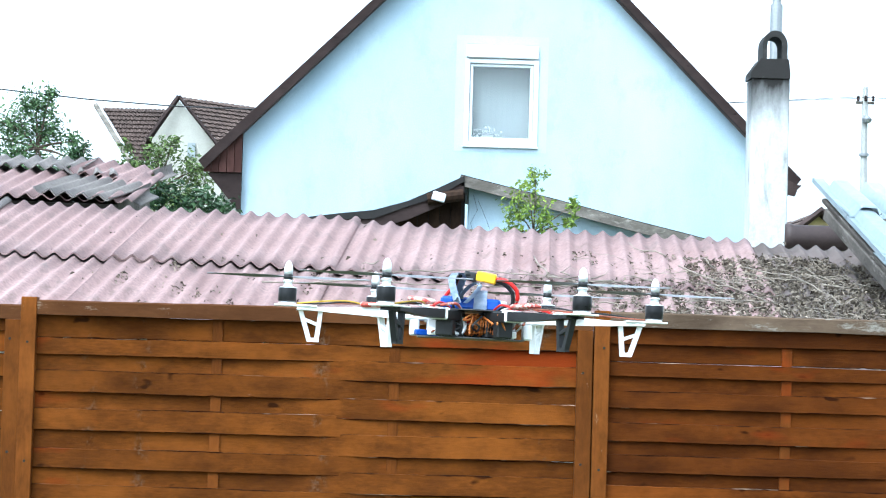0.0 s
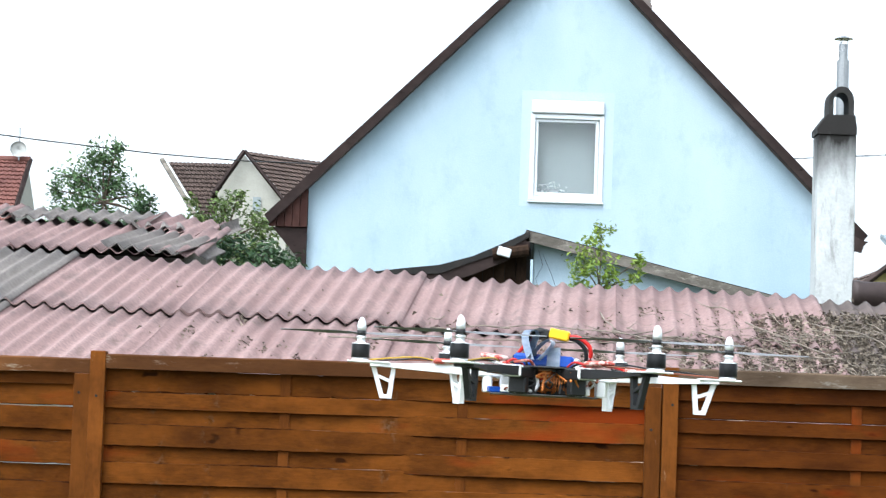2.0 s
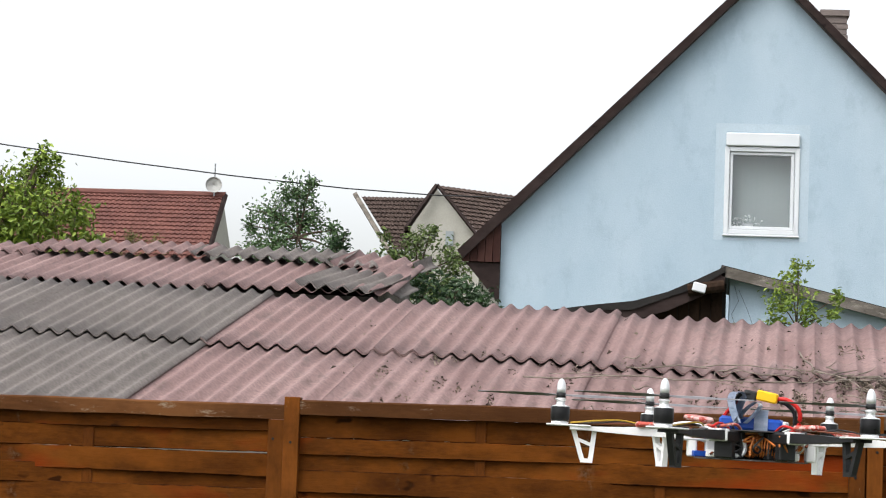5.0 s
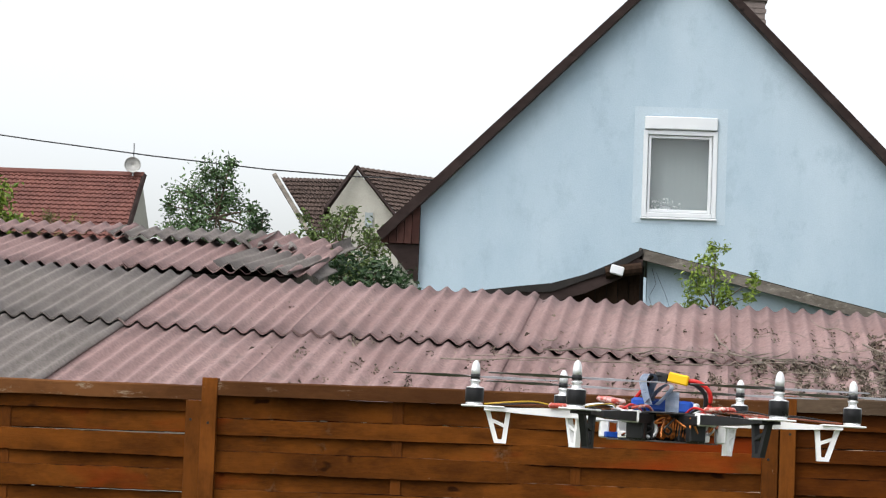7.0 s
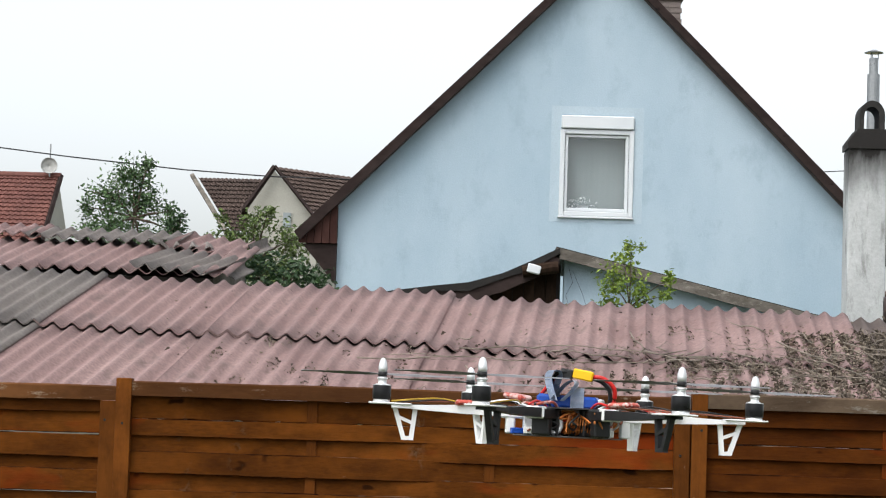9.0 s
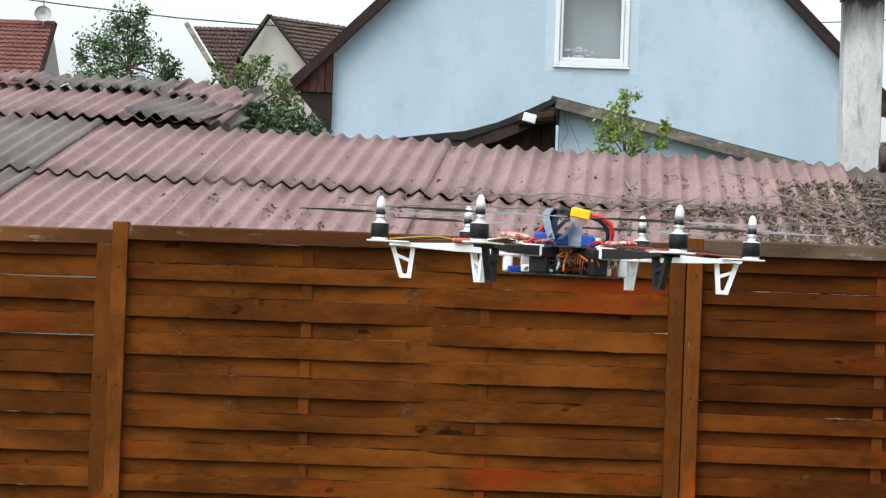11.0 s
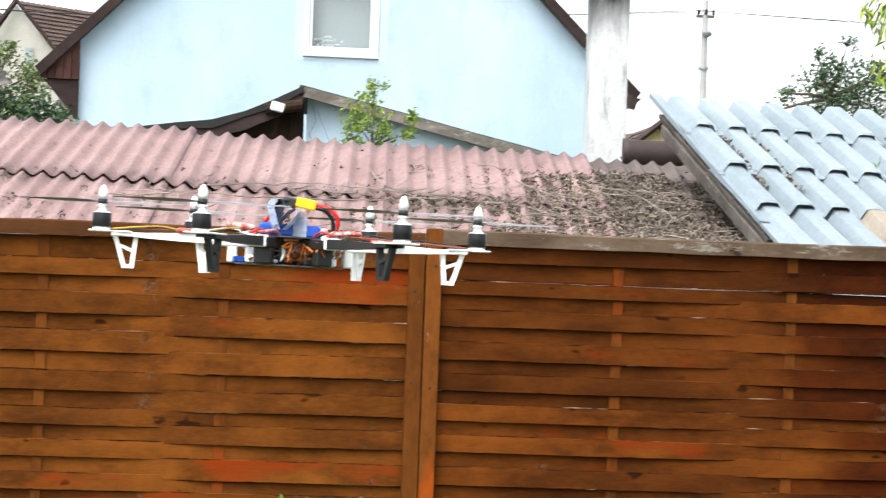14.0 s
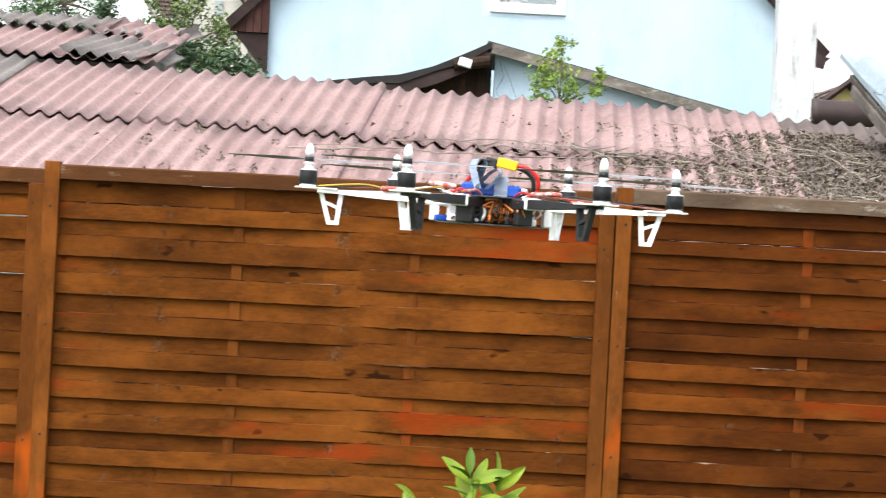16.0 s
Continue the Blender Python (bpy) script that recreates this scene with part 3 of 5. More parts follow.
# dry leaves caught between the first ribs
verts, faces = [], []
for _ in range(340):
    p = ZROOF @ Vector((-0.060 + 0.197 * rng.choice((1, 1, 2)) + 0.012 + rng.gauss(0, 0.012), rng.uniform(-1.55, -0.62), 0.02 + rng.uniform(0, 0.03)))
    d = Vector((rng.gauss(0, 1), rng.gauss(0, 1), rng.gauss(0, 0.5))).normalized() * rng.uniform(0.010, 0.024)
    s = d.cross(Vector((rng.gauss(0, 0.6), rng.gauss(0, 0.6), 1))) * 0.4
    n = len(verts)
    verts += [p - d, p + s, p + d, p - s]
    faces += [(n, n + 1, n + 2), (n, n + 2, n + 3)]
me = bpy.data.meshes.new("litter")
me.from_pydata([tuple(v) for v in verts], [], faces)
me.materials.append(LITTER)
tagged(new("leaf_litter", me), "dry leaves caught between the ribs of the metal roof", "leaf litter", "", "stuff")

# ---- pale blue house with the steep gable ----
house = thing("gabled_house", "pale blue rendered house with a steep gable and dark brown bargeboards", "house", at=(1.45, 34, 0))
HM = house.matrix_world.inverted()


def under_roof(x):
    return 7.77 - 0.988 * abs(x - 1.45)


bm = bmesh.new()
prism(bm, [(-1.76, 0), (1.0, 0), (1.0, under_roof(1.0)), (-1.76, under_roof(-1.76))], 30, 30.3)
prism(bm, [(1.87, 0), (4.66, 0), (4.66, under_roof(4.66)), (1.87, under_roof(1.87))], 30, 30.3)
prism(bm, [(1.0, 0), (1.87, 0), (1.87, 4.5), (1.0, 4.5)], 30, 30.3)
prism(bm, [(1.0, 5.73), (1.87, 5.73), (1.87, under_roof(1.87)), (1.45, under_roof(1.45)), (1.0, under_roof(1.0))], 30, 30.3)
bmesh.ops.remove_doubles(bm, verts=bm.verts, dist=0.001)
part("wall", bm, RENDERED, house, m=HM)
bm = bmesh.new()
box(bm, -1.76, -1.5, 30.3, 38, 0, 4.4)
box(bm, 4.4, 4.66, 30.3, 38, 0, 4.4)
prism(bm, [(-1.76, 0), (4.66, 0), (4.66, 4.5), (1.45, 7.8), (-1.76, 4.5)], 38, 38.3)
part("wall", bm, RENDERED, house, m=HM)
for s in (-1, 1):
    bm = bmesh.new()
    prism(bm, [(1.445, 7.84), (1.445 + s * 3.72, 4.17), (1.445 + s * 3.64, 4.08), (1.445, 7.745)][::s], 29.85, 38.5)
    part("roof", bm, BROWN_TILE, house, m=HM)
    bm = bmesh.new()
    prism(bm, [(1.445, 7.865), (1.445 + s * 3.735, 4.16), (1.445 + s * 3.66, 4.06), (1.445, 7.74)][::s], 29.80, 29.85)
    part("bargeboard", bm, BARGE, house, "dark brown board", HM)
    # boxed eave of upright boards
    for i in range(5):
        a, b = 1.45 + s * (3.21 + 0.095 * i), 1.45 + s * (3.21 + 0.095 * i + 0.088)
        bm = bmesh.new()
        prism(bm, [(a, 4.03), (b, 4.03), (b, under_roof(b) - 0.02), (a, under_roof(a) - 0.02)], 29.862 + 0.004 * (i % 2), 29.89)
        if under_roof(b) > 4.08:
            part("board", bm, CLAD, house, m=HM)
        else:
            bm.free()
    bm = bmesh.new()
    prism(bm, [(1.45 + s * 3.21, 4.02), (1.45 + s * 3.64, 4.02), (1.45 + s * 3.60, 3.98), (1.45 + s * 3.213, 3.52)][::s], 29.9, 37.9)
    part("eave_soffit", bm, BARGE, house, "dark brown soffit", HM)
bm = bmesh.new()
prism(bm, [(5.0, 4.14), (5.10, 4.085), (5.17, 4.075), (5.115, 4.02), (5.09, 3.94), (5.0, 3.96)], 29.7, 29.79)
part("gutter_end", bm, BARGE, house, "dark gutter bracket", HM)
for x0, x1, z0, z1 in ((0.86, 0.99, 4.40, 5.85), (1.88, 2.01, 4.40, 5.85), (0.99, 1.88, 5.75, 5.85), (0.99, 1.88, 4.40, 4.46)):
    part("window_band", box(bmesh.new(), x0, x1, 29.997, 30.002, z0, z1), RENDER_BAND, house, "paler band of render", HM)
win = part("window", box(bmesh.new(), 1.0, 1.87, 30.10, 30.13, 5.54, 5.73), WHITE, house, "white window with a roller shutter box", HM)
bm = bmesh.new()
for x0, x1, z0, z1 in ((0.975, 1.035, 4.475, 5.56), (1.835, 1.895, 4.475, 5.56), (1.035, 1.835, 4.475, 4.53), (1.035, 1.835, 5.50, 5.56)):
    box(bm, x0, x1, 29.975, 30.08, z0, z1, bevel=0.006)
part("window_frame", bm, WHITE, win)
bm = bmesh.new()
for x0, x1, z0, z1 in ((1.04, 1.075, 4.535, 5.495), (1.79, 1.83, 4.535, 5.495), (1.075, 1.79, 4.535, 4.575), (1.075, 1.79, 5.46, 5.495)):
    box(bm, x0, x1, 30.0, 30.07, z0, z1, bevel=0.005)
part("sash", bm, WHITE, win)
part("shutter_box", box(bmesh.new(), 0.985, 1.89, 29.945, 30.08, 5.565, 5.73, bevel=0.012), WHITE, win, "white roller shutter box")
part("window_sill", box(bmesh.new(), 0.965, 1.905, 29.962, 30.03, 4.447, 4.472, bevel=0.006), WHITE, win)
GLASS = material("window glass", (0.9, 0.93, 0.93), 0.03)
GLASS.node_tree.nodes["Principled BSDF"].inputs["Transmission Weight"].default_value = 1.0
pane = part("pane", box(bmesh.new(), 1.075, 1.79, 30.030, 30.036, 4.575, 5.46), GLASS, win)
pane.visible_shadow = False
bm = bmesh.new()
n = 60
line = [(1.0 + 0.87 * i / n, 30.2 + 0.0003 * math.sin(i * 1.3) + 0.0006 * math.sin(i * 0.37)) for i in range(n + 1)]
lo, hi = [bm.verts.new((x, y, 4.5)) for x, y in line], [bm.verts.new((x, y, 5.6)) for x, y in line]
for i in range(n):
    bm.faces.new((lo[i], lo[i + 1], hi[i + 1], hi[i]))
solo("curtain", bm, CURTAIN, "grey net curtain hanging behind the window", "curtain", smooth=True)
pot = thing("potted_plant", "small white flowering plant standing on the window ledge", "plant", at=(1.28, 30.11, 4.5))
bm = bmesh.new()
lathe(bm, ((0.05, 0.0), (0.07, 0.11), (0.075, 0.115), (0.06, 0.10)), 14)
part("pot", bm, WHITE, pot, "white pot", smooth=True)
rng = random.Random(5)
me = leaves([(rng.gauss(-0.06, 0.09), rng.gauss(0, 0.02), rng.uniform(0.08, 0.22)) for _ in range(70)], 0.045, rng)
part("foliage", with_material(me, WHITE), WHITE, pot, "white petals")
part("ledge", box(bmesh.new(), 1.0, 1.87, 30.05, 30.3, 4.47, 4.5), WHITE, win)
bm = bmesh.new()
box(bm, 2.26, 2.58, 31.8, 32.2, 6.4, 7.56)
box(bm, 2.23, 2.61, 31.77, 32.23, 7.56, 7.64)
chim = part("chimney", bm, BRICK, house, "small brick chimney", HM)
brick = mesh(box(bmesh.new(), -0.075, 0.075, -0.008, 0.008, -0.03, 0.03), "brick", BRICK)
for r in range(7):
    for c in range(2):
        part("brick", brick, BRICK, chim, m=pose(2.34 + 0.16 * c + (0.02 if r % 2 else -0.0), 31.797, 7.06 + 0.072 * r))

# ---- soot-stained chimney stack with a hood, and a steel flue ----
STACK = mottled("sooted chimney render", (0.40, 0.41, 0.41), (0.56, 0.57, 0.57), 1.6, 0.92, 30, (1.6, 1.6, 0.5), (0.15, 0.145, 0.135), 0.5, depth=0.01, spot_at=(0.52, 0.70))
k = Nodes(STACK)
old_c = STACK.node_tree.nodes["Principled BSDF"].inputs["Base Color"].links[0].from_socket
sep, addn = k.n.new("ShaderNodeSeparateXYZ"), k.n.new("ShaderNodeMath")
k.l.new(k.xyz, sep.inputs[0])
addn.operation = "MULTIPLY_ADD"
addn.inputs[1].default_value = 0.75
k.l.new(k.noise(5, 5, (1, 1, 0.25)), addn.inputs[0])
k.l.new(sep.outputs["Z"], addn.inputs[2])
rng_map = k.n.new("ShaderNodeMapRange")
rng_map.inputs[1].default_value, rng_map.inputs[2].default_value = 4.78, 5.38
k.l.new(addn.outputs[0], rng_map.inputs[0])
k.colour(k.mix(rng_map.outputs[0], old_c, (0.02, 0.018, 0.017)))
stack = thing("chimney_stack", "tall rendered chimney stack with a soot-blackened top and arched hood", "chimney", at=(4.31, 27, 0))
SM = stack.matrix_world.inverted() @ pose(-0.028, 0, 0)
bm = bmesh.new()
box(bm, 4.112, 4.535, 26.8, 27.2, 0, 5.02, bevel=0.012)
prism(bm, [(4.095, 5.02), (4.535, 5.02), (4.535, 5.09), (4.515, 5.24), (4.20, 5.24), (4.095, 5.09)], 26.78, 27.22)
part("column", bm, STACK, stack, m=SM)
bm = bmesh.new()
outer = [(4.225, 5.23)] + [(4.365 - 0.14 * math.cos(a), 5.40 + 0.165 * math.sin(a)) for a in (math.pi * i / 12 for i in range(13))] + [(4.505, 5.23)]
inner = [(4.275, 5.25)] + [(4.36 - 0.085 * math.cos(a), 5.39 + 0.105 * math.sin(a)) for a in (math.pi * i / 12 for i in range(13))] + [(4.445, 5.25)]
for y0, y1 in ((26.82, 27.18),):
    o0, o1 = [bm.verts.new((x, y0, z)) for x, z in outer], [bm.verts.new((x, y1, z)) for x, z in outer]
    i0, i1 = [bm.verts.new((x, y0, z)) for x, z in inner], [bm.verts.new((x, y1, z)) for x, z in inner]
    for i in range(len(outer) - 1):
        for f in ((o0[i], i0[i], i0[i + 1], o0[i + 1]), (o1[i], o1[i + 1], i1[i + 1], i1[i]), (o0[i], o0[i + 1], o1[i + 1], o1[i]), (i0[i], i1[i], i1[i + 1], i0[i + 1])):
            bm.faces.new(f)
part("hood", bm, SOOT, stack, "soot-blackened arched hood", SM)
flue = thing("flue_pipe", "slim stainless flue pipe with a flat rain cap", "flue", at=(4.50, 27.8, 0))
bm = bmesh.new()
tube(bm, [(0, 0, 0), (0, 0, 6.01)], 0.072, 16)
tube(bm, [(0, 0, 6.01), (0, 0, 6.20)], 0.052, 16)
part("pipe", bm, STEEL, flue, smooth=False)
bm = bmesh.new()
for a in (0, 2.1, 4.2):
    tube(bm, [(0.05 * math.cos(a), 0.05 * math.sin(a), 6.19), (0.05 * math.cos(a), 0.05 * math.sin(a), 6.27)], 0.006, 5)
lathe(bm, ((0.11, 6.26), (0.112, 6.265), (0.02, 6.30)), 18)
part("rain_cap", bm, STEEL, flue)

# ---- lean-to in front of the house ----
lean = thing("lean_to", "lean-to with sagging felt roof, dark boards and pale blue side", "shed", at=(1.2, 22, 0))
LM = lean.matrix_world.inverted()
edge = [(-1.05, 2.90), (-0.77, 2.965), (-0.4, 3.02), (-0.08, 3.06), (0.22, 3.15), (0.48, 3.27), (0.73, 3.395)]
bm = bmesh.new()
prism(bm, edge + [(x, z - 0.05 - 0.03 * (i % 2)) for i, (x, z) in reversed(list(enumerate(edge)))], 21.7, 24.6)
part("felt_roof", bm, FELT, lean, "sagging black felt roof", LM)
bm = bmesh.new()
prism(bm, [(x, z - 0.055) for x, z in edge] + [(x, z - 0.17) for x, z in edge[::-1]], 21.72, 21.76)
part("fascia", bm, BARGE, lean, "dark fascia board", LM)
for i in range(17):
    x0 = -0.98 + 0.1 * i
    zt = np.interp(x0 + 0.05, [p[0] for p in edge], [p[1] for p in edge]) - 0.10
    bm = bmesh.new()
    prism(bm, [(x0, 0), (x0 + 0.094, 0), (x0 + 0.094, zt), (x0, zt)], 21.93 + 0.006 * (i % 2), 21.96)
    part("board", bm, DARKWOOD, lean, m=LM)
top_r = [(0.70, 3.40), (1.6, 3.195), (2.3, 3.03), (2.75, 2.93), (3.3, 2.80)]
bm = bmesh.new()
prism(bm, top_r + [(x, z - 0.095) for x, z in top_r[::-1]], 21.72, 21.77)
part("fascia", bm, OLDWOOD, lean, "grey weathered fascia board", LM)
bm = bmesh.new()
prism(bm, [(x, z + 0.012) for x, z in top_r] + [(x, z - 0.02) for x, z in top_r[::-1]], 21.775, 24.6)
part("felt_roof", bm, FELT, lean, m=LM)
bm = bmesh.new()
prism(bm, [(0.78, 0), (3.3, 0), (3.3, 2.72), (2.3, 2.95), (0.78, 3.30)], 21.9, 22.1)
part("side_wall", bm, RENDERED, lean, "pale blue rendered wall", LM)
bm = bmesh.new()
prism(bm, [(-0.98, 0), (0.75, 0), (0.75, 3.26), (0.22, 3.0), (-0.98, 2.78)], 21.975, 22.1)
part("back_board", bm, FELT, lean, "black backing", LM)
bm = bmesh.new()
tube(bm, [(0.40, 21.70, 3.17), (0.72, 21.70, 3.22)], 0.055, 10)
part("beam_end", bm, DARKWOOD, lean, "dark round beam", LM)
flood = solo("junction_box", box(bmesh.new(), -0.06, 0.06, -0.03, 0.03, -0.04, 0.04, bevel=0.008), WHITE, "small white box fixed under the felt roof", "box")
flood.matrix_world = pose(0.50, 21.62, 3.19, 0, 14, 0)
bm = bmesh.new()
tube(bm, [(0.82, 21.896, 3.24), (0.86, 21.896, 3.1), (0.80, 21.896, 2.98), (0.86, 21.896, 2.80), (0.95, 21.896, 2.6)], 0.0018, 5)
tube(bm, [(0.86, 21.896, 3.2), (0.95, 21.896, 3.0), (1.04, 21.896, 2.75), (1.06, 21.896, 2.5)], 0.0016, 5)
solo("wire", bm, CABLE, "thin loose wires hanging on the lean-to wall", "wire")

# ---- pipe behind the roofs ----
bm = bmesh.new()
ring = ((0.088, 0.0), (0.098, 0.0), (0.098, 0.05), (0.090, 0.06), (0.090, 0.9), (0.082, 0.9), (0.082, 0.02), (0.088, 0.0))
lathe(bm, ring, 22)
duct = solo("duct_pipe", bm, RUST, "thick dark brown pipe lying on a timber trestle", "pipe", smooth=True)
duct.matrix_world = pose(2.85, 17.0, 2.635, 0, 90, -8)
bm = bmesh.new()
for x in (2.98, 3.5):
    box(bm, x, x + 0.08, 16.88, 17.02, 0, 2.52)
box(bm, 2.92, 3.7, 16.86, 17.03, 2.50, 2.537)
solo("trestle", bm, OLDWOOD, "grey timber trestle under the pipe", "trestle")


# ---- houses further off ----
def tiled(corner, across, down, rows, cols, high=0.05):
    """A tiled roof face: waves across, rows that step down. corner, across and down are vectors in metres."""
    c, a, d = Vector(corner), Vector(across), Vector(down)
    n = a.cross(d).normalized()
    n = n if n.z > 0 else -n
    verts, faces = [], []
    per = 4
    w = cols * per + 1
    for r in range(rows):
        for k, lift in ((0.0, 0.0), (1.0, high)):
            for i in range(w):
                wave = high * 0.45 * math.cos(2 * math.pi * i / per)
                verts.append(tuple(c + a * i / (w - 1) + d * (r + k) / rows + n * (lift + wave)))
    for r in range(2 * rows - 1):
        for i in range(w - 1):
            q = r * w + i
            faces.append((q, q + 1, q + w + 1, q + w))
    me = bpy.data.meshes.new("tiles")
    me.from_pydata(verts, [], faces)
    return me


red_house = thing("red_roofed_house", "far house with a red tiled roof and pale walls", "house", at=(-13.5, 55, 0))
RM = red_house.matrix_world.inverted()
part("roof", with_material(tiled((-18.0, 55, 7.40), (8.4, 0, 0), (0, -3.2, -2.6), 25, 66, 0.032), RED_TILE), RED_TILE, red_house, "red clay tiled roof", RM)
part("ridge", tube(bmesh.new(), [(-18, 55, 7.40), (-9.6, 55, 7.40)], 0.09, 8), RED_TILE, red_house, m=RM)
bm = bmesh.new()
vs = [bm.verts.new(p) for p in ((-9.66, 55, 7.36), (-9.66, 51.8, 4.75), (-9.66, 58.2, 4.75), (-9.66, 51.8, 0), (-9.66, 58.2, 0), (-18, 51.8, 4.75), (-18, 51.8, 0), (-18, 58.2, 0), (-18, 58.2, 4.75), (-18, 55, 7.36))]
for f in ((0, 2, 4, 3, 1), (1, 3, 6, 5), (5, 6, 7, 8, 9), (2, 8, 7, 4), (0, 9, 8, 2)):
    bm.faces.new([vs[i] for i in f])
part("wall", bm, CREAM, red_house, m=RM)
bm = bmesh.new()
tube(bm, [(-9.60, 55, 7.42), (-9.60, 51.75, 4.78)], 0.06, 4)
part("verge_board", bm, BARGE, red_house, "dark verge board", RM)
dish = thing("satellite_dish", "pale grey satellite dish and thin mast on the red roof", "satellite dish", at=(-9.95, 54.9, 7.38))
bm = bmesh.new()
lathe(bm, ((0.185, 0.0), (0.165, -0.03), (0.11, -0.055), (0.0, -0.065), (0.0, -0.075), (0.12, -0.07), (0.19, -0.005), (0.185, 0.0)), 22)
bmesh.ops.transform(bm, matrix=pose(0.1, -0.1, 0.25, 80, 0, 10), verts=bm.verts)
part("bowl", bm, CONCRETE, dish, smooth=True)
part("mast", tube(bmesh.new(), [(0.1, 0, 0), (0.1, 0, 0.75)], 0.018, 6), STEEL, dish)

brown_house = thing("brown_roofed_house", "far house with dark brown tiled roofs and a cream gable", "house", at=(-4.2, 50, 0))
BM = brown_house.matrix_world.inverted()
part("roof", with_material(tiled((-6.05, 51.5, 7.10), (1.95, -0.3, -0.02), (0.85, -0.9, -1.22), 13, 22, 0.035), BROWN_TILE), BROWN_TILE, brown_house, "dark brown tiled roof", BM)
part("roof", with_material(tiled((-4.27, 50.0, 7.22), (3.2, 1.2, -0.22), (1.0, -0.4, -1.18), 13, 30, 0.035), BROWN_TILE), BROWN_TILE, brown_house, "dark brown tiled roof", BM)
part("roof", with_material(tiled((-4.27, 50.0, 7.22), (-0.2, 1.8, 0), (-0.62, -0.2, -0.95), 10, 16, 0.035), BROWN_TILE), BROWN_TILE, brown_house, "dark brown tiled roof", BM)
bm = bmesh.new()
tube(bm, [(-6.17, 51.4, 7.14), (-5.28, 50.5, 5.84)], 0.065, 4)
part("verge_board", bm, OLDWOOD, brown_house, "pale grey verge board", BM)
bm = bmesh.new()
tube(bm, [(-4.27, 49.75, 7.20), (-4.86, 49.6, 6.28)], 0.05, 4)
tube(bm, [(-4.27, 49.75, 7.20), (-3.30, 49.5, 6.05)], 0.04, 4)
part("verge_board", bm, BARGE, brown_house, "dark verge board", BM)
bm = bmesh.new()
prism(bm, [(-4.80, 0), (-3.35, 0), (-3.35, 6.1), (-4.27, 7.12), (-4.80, 6.3)], 49.85, 52)
part("gable_wall", bm, CREAM, brown_house, m=BM)
bm = bmesh.new()
box(bm, -5.4, -3.0, 50.4, 53, 0, 5.75)
part("wall", bm, CREAM, brown_house, m=BM)
bm = bmesh.new()
box(bm, -4.06, -3.90, 49.80, 49.84, 5.95, 6.25)
part("window", bm, CURTAIN, brown_house, "small dark gable window", BM)

yellow = thing("yellow_gabled_house", "far house with a brown roof and a small yellow gable", "house", at=(11.5, 60, 0))
YM = yellow.matrix_world.inverted()
bm = bmesh.new()
prism(bm, [(10.3, 0), (12.8, 0), (12.8, 4.85), (11.55, 5.86), (10.3, 4.85)], 60, 66)
part("wall", bm, mottled("yellow render", (0.55, 0.44, 0.20), (0.62, 0.50, 0.25), 2.0), yellow, m=YM)
for s in (-1, 1):
    part("roof", with_material(tiled((11.55, 59.7, 5.97), (0, 6.5, 0), (s * 1.7, 0, -1.35), 8, 14), BROWN_TILE), BROWN_TILE, yellow, "brown tiled roof", YM)
bm = bmesh.new()
tube(bm, [(9.75, 59.66, 4.53), (11.55, 59.66, 5.99), (13.3, 59.66, 4.53)], 0.10, 4)
part("verge_board", bm, BARGE, yellow, "dark verge board", YM)
part("side_roof", with_material(tiled((8.6, 62, 5.85), (2.6, 0, 0), (-0.4, -2.0, -1.3), 8, 12), BROWN_TILE), BROWN_TILE, yellow, "brown tiled roof", YM)
bm = bmesh.new()
box(bm, 8.3, 10.3, 60.2, 62, 0, 4.6)
part("side_wall", bm, CREAM, yellow, m=YM)
yellow.location.x -= 0.68

# ---- utility pole and overhead wires ----
pole = thing("utility_pole", "concrete utility pole with a crossarm, insulators and a street lamp", "utility pole", at=(8.98, 45, 0))
bm = bmesh.new()
tube(bm, [(0, 0, 0), (0, 0, 7.25)], [0.11, 0.055], 8)
part("pole", bm, CONCRETE, pole)
part("crossarm", box(bmesh.new(), -0.17, 0.17, -0.03, 0.03, 6.93, 6.98), OLDWOOD, pole)
for x in (-0.14, 0.14, 0.0):
    bm = bmesh.new()
    lathe(bm, ((0.02, 6.98), (0.035, 7.0), (0.02, 7.03), (0.035, 7.05), (0.015, 7.08)), 8, (x, -0.07, 0))
    part("insulator", bm, BARGE, pole)
bm = bmesh.new()
lathe(bm, ((0.02, 6.72), (0.10, 6.64), (0.085, 6.58), (0.03, 6.56)), 10, (0.02, -0.1, 0))
part("lamp", bm, STEEL, pole, "grey street lamp")
part("band", tube(bmesh.new(), [(0, 0, 5.95), (0, 0, 6.0)], 0.10, 8), STEEL, pole)


def wire(points, r, label):
    bm = bmesh.new()
    pts = []
    for p, q in zip(points, points[1:]):
        p, q = Vector(p), Vector(q)
        pts += [p.lerp(q, k / 6) for k in range(6)]
    tube(bm, pts + [Vector(points[-1])], r, 5)
    return solo("overhead_wire", bm, CABLE, label, "wire", group="overhead wires")


wire(((-18, 45, 8.06), (-12.08, 45, 7.20), (-9.88, 45, 6.95), (-7.71, 45, 6.73), (-5.55, 45, 6.55), (-3.89, 45, 6.47), (0, 45, 6.45)), 0.013, "black overhead cable sagging between houses")
wire(((0, 44.9, 6.5), (5.3, 44.9, 6.78), (8.84, 44.9, 7.05), (14, 44.9, 6.9), (22, 44.9, 7.3)), 0.006, "thin overhead wire running to the concrete pole")
wire(((0, 45.05, 6.55), (5.3, 45.05, 6.80), (9.12, 45.05, 7.06), (14, 45.05, 6.95), (22, 45.05, 7.4)), 0.006, "thin overhead wire running to the concrete pole")

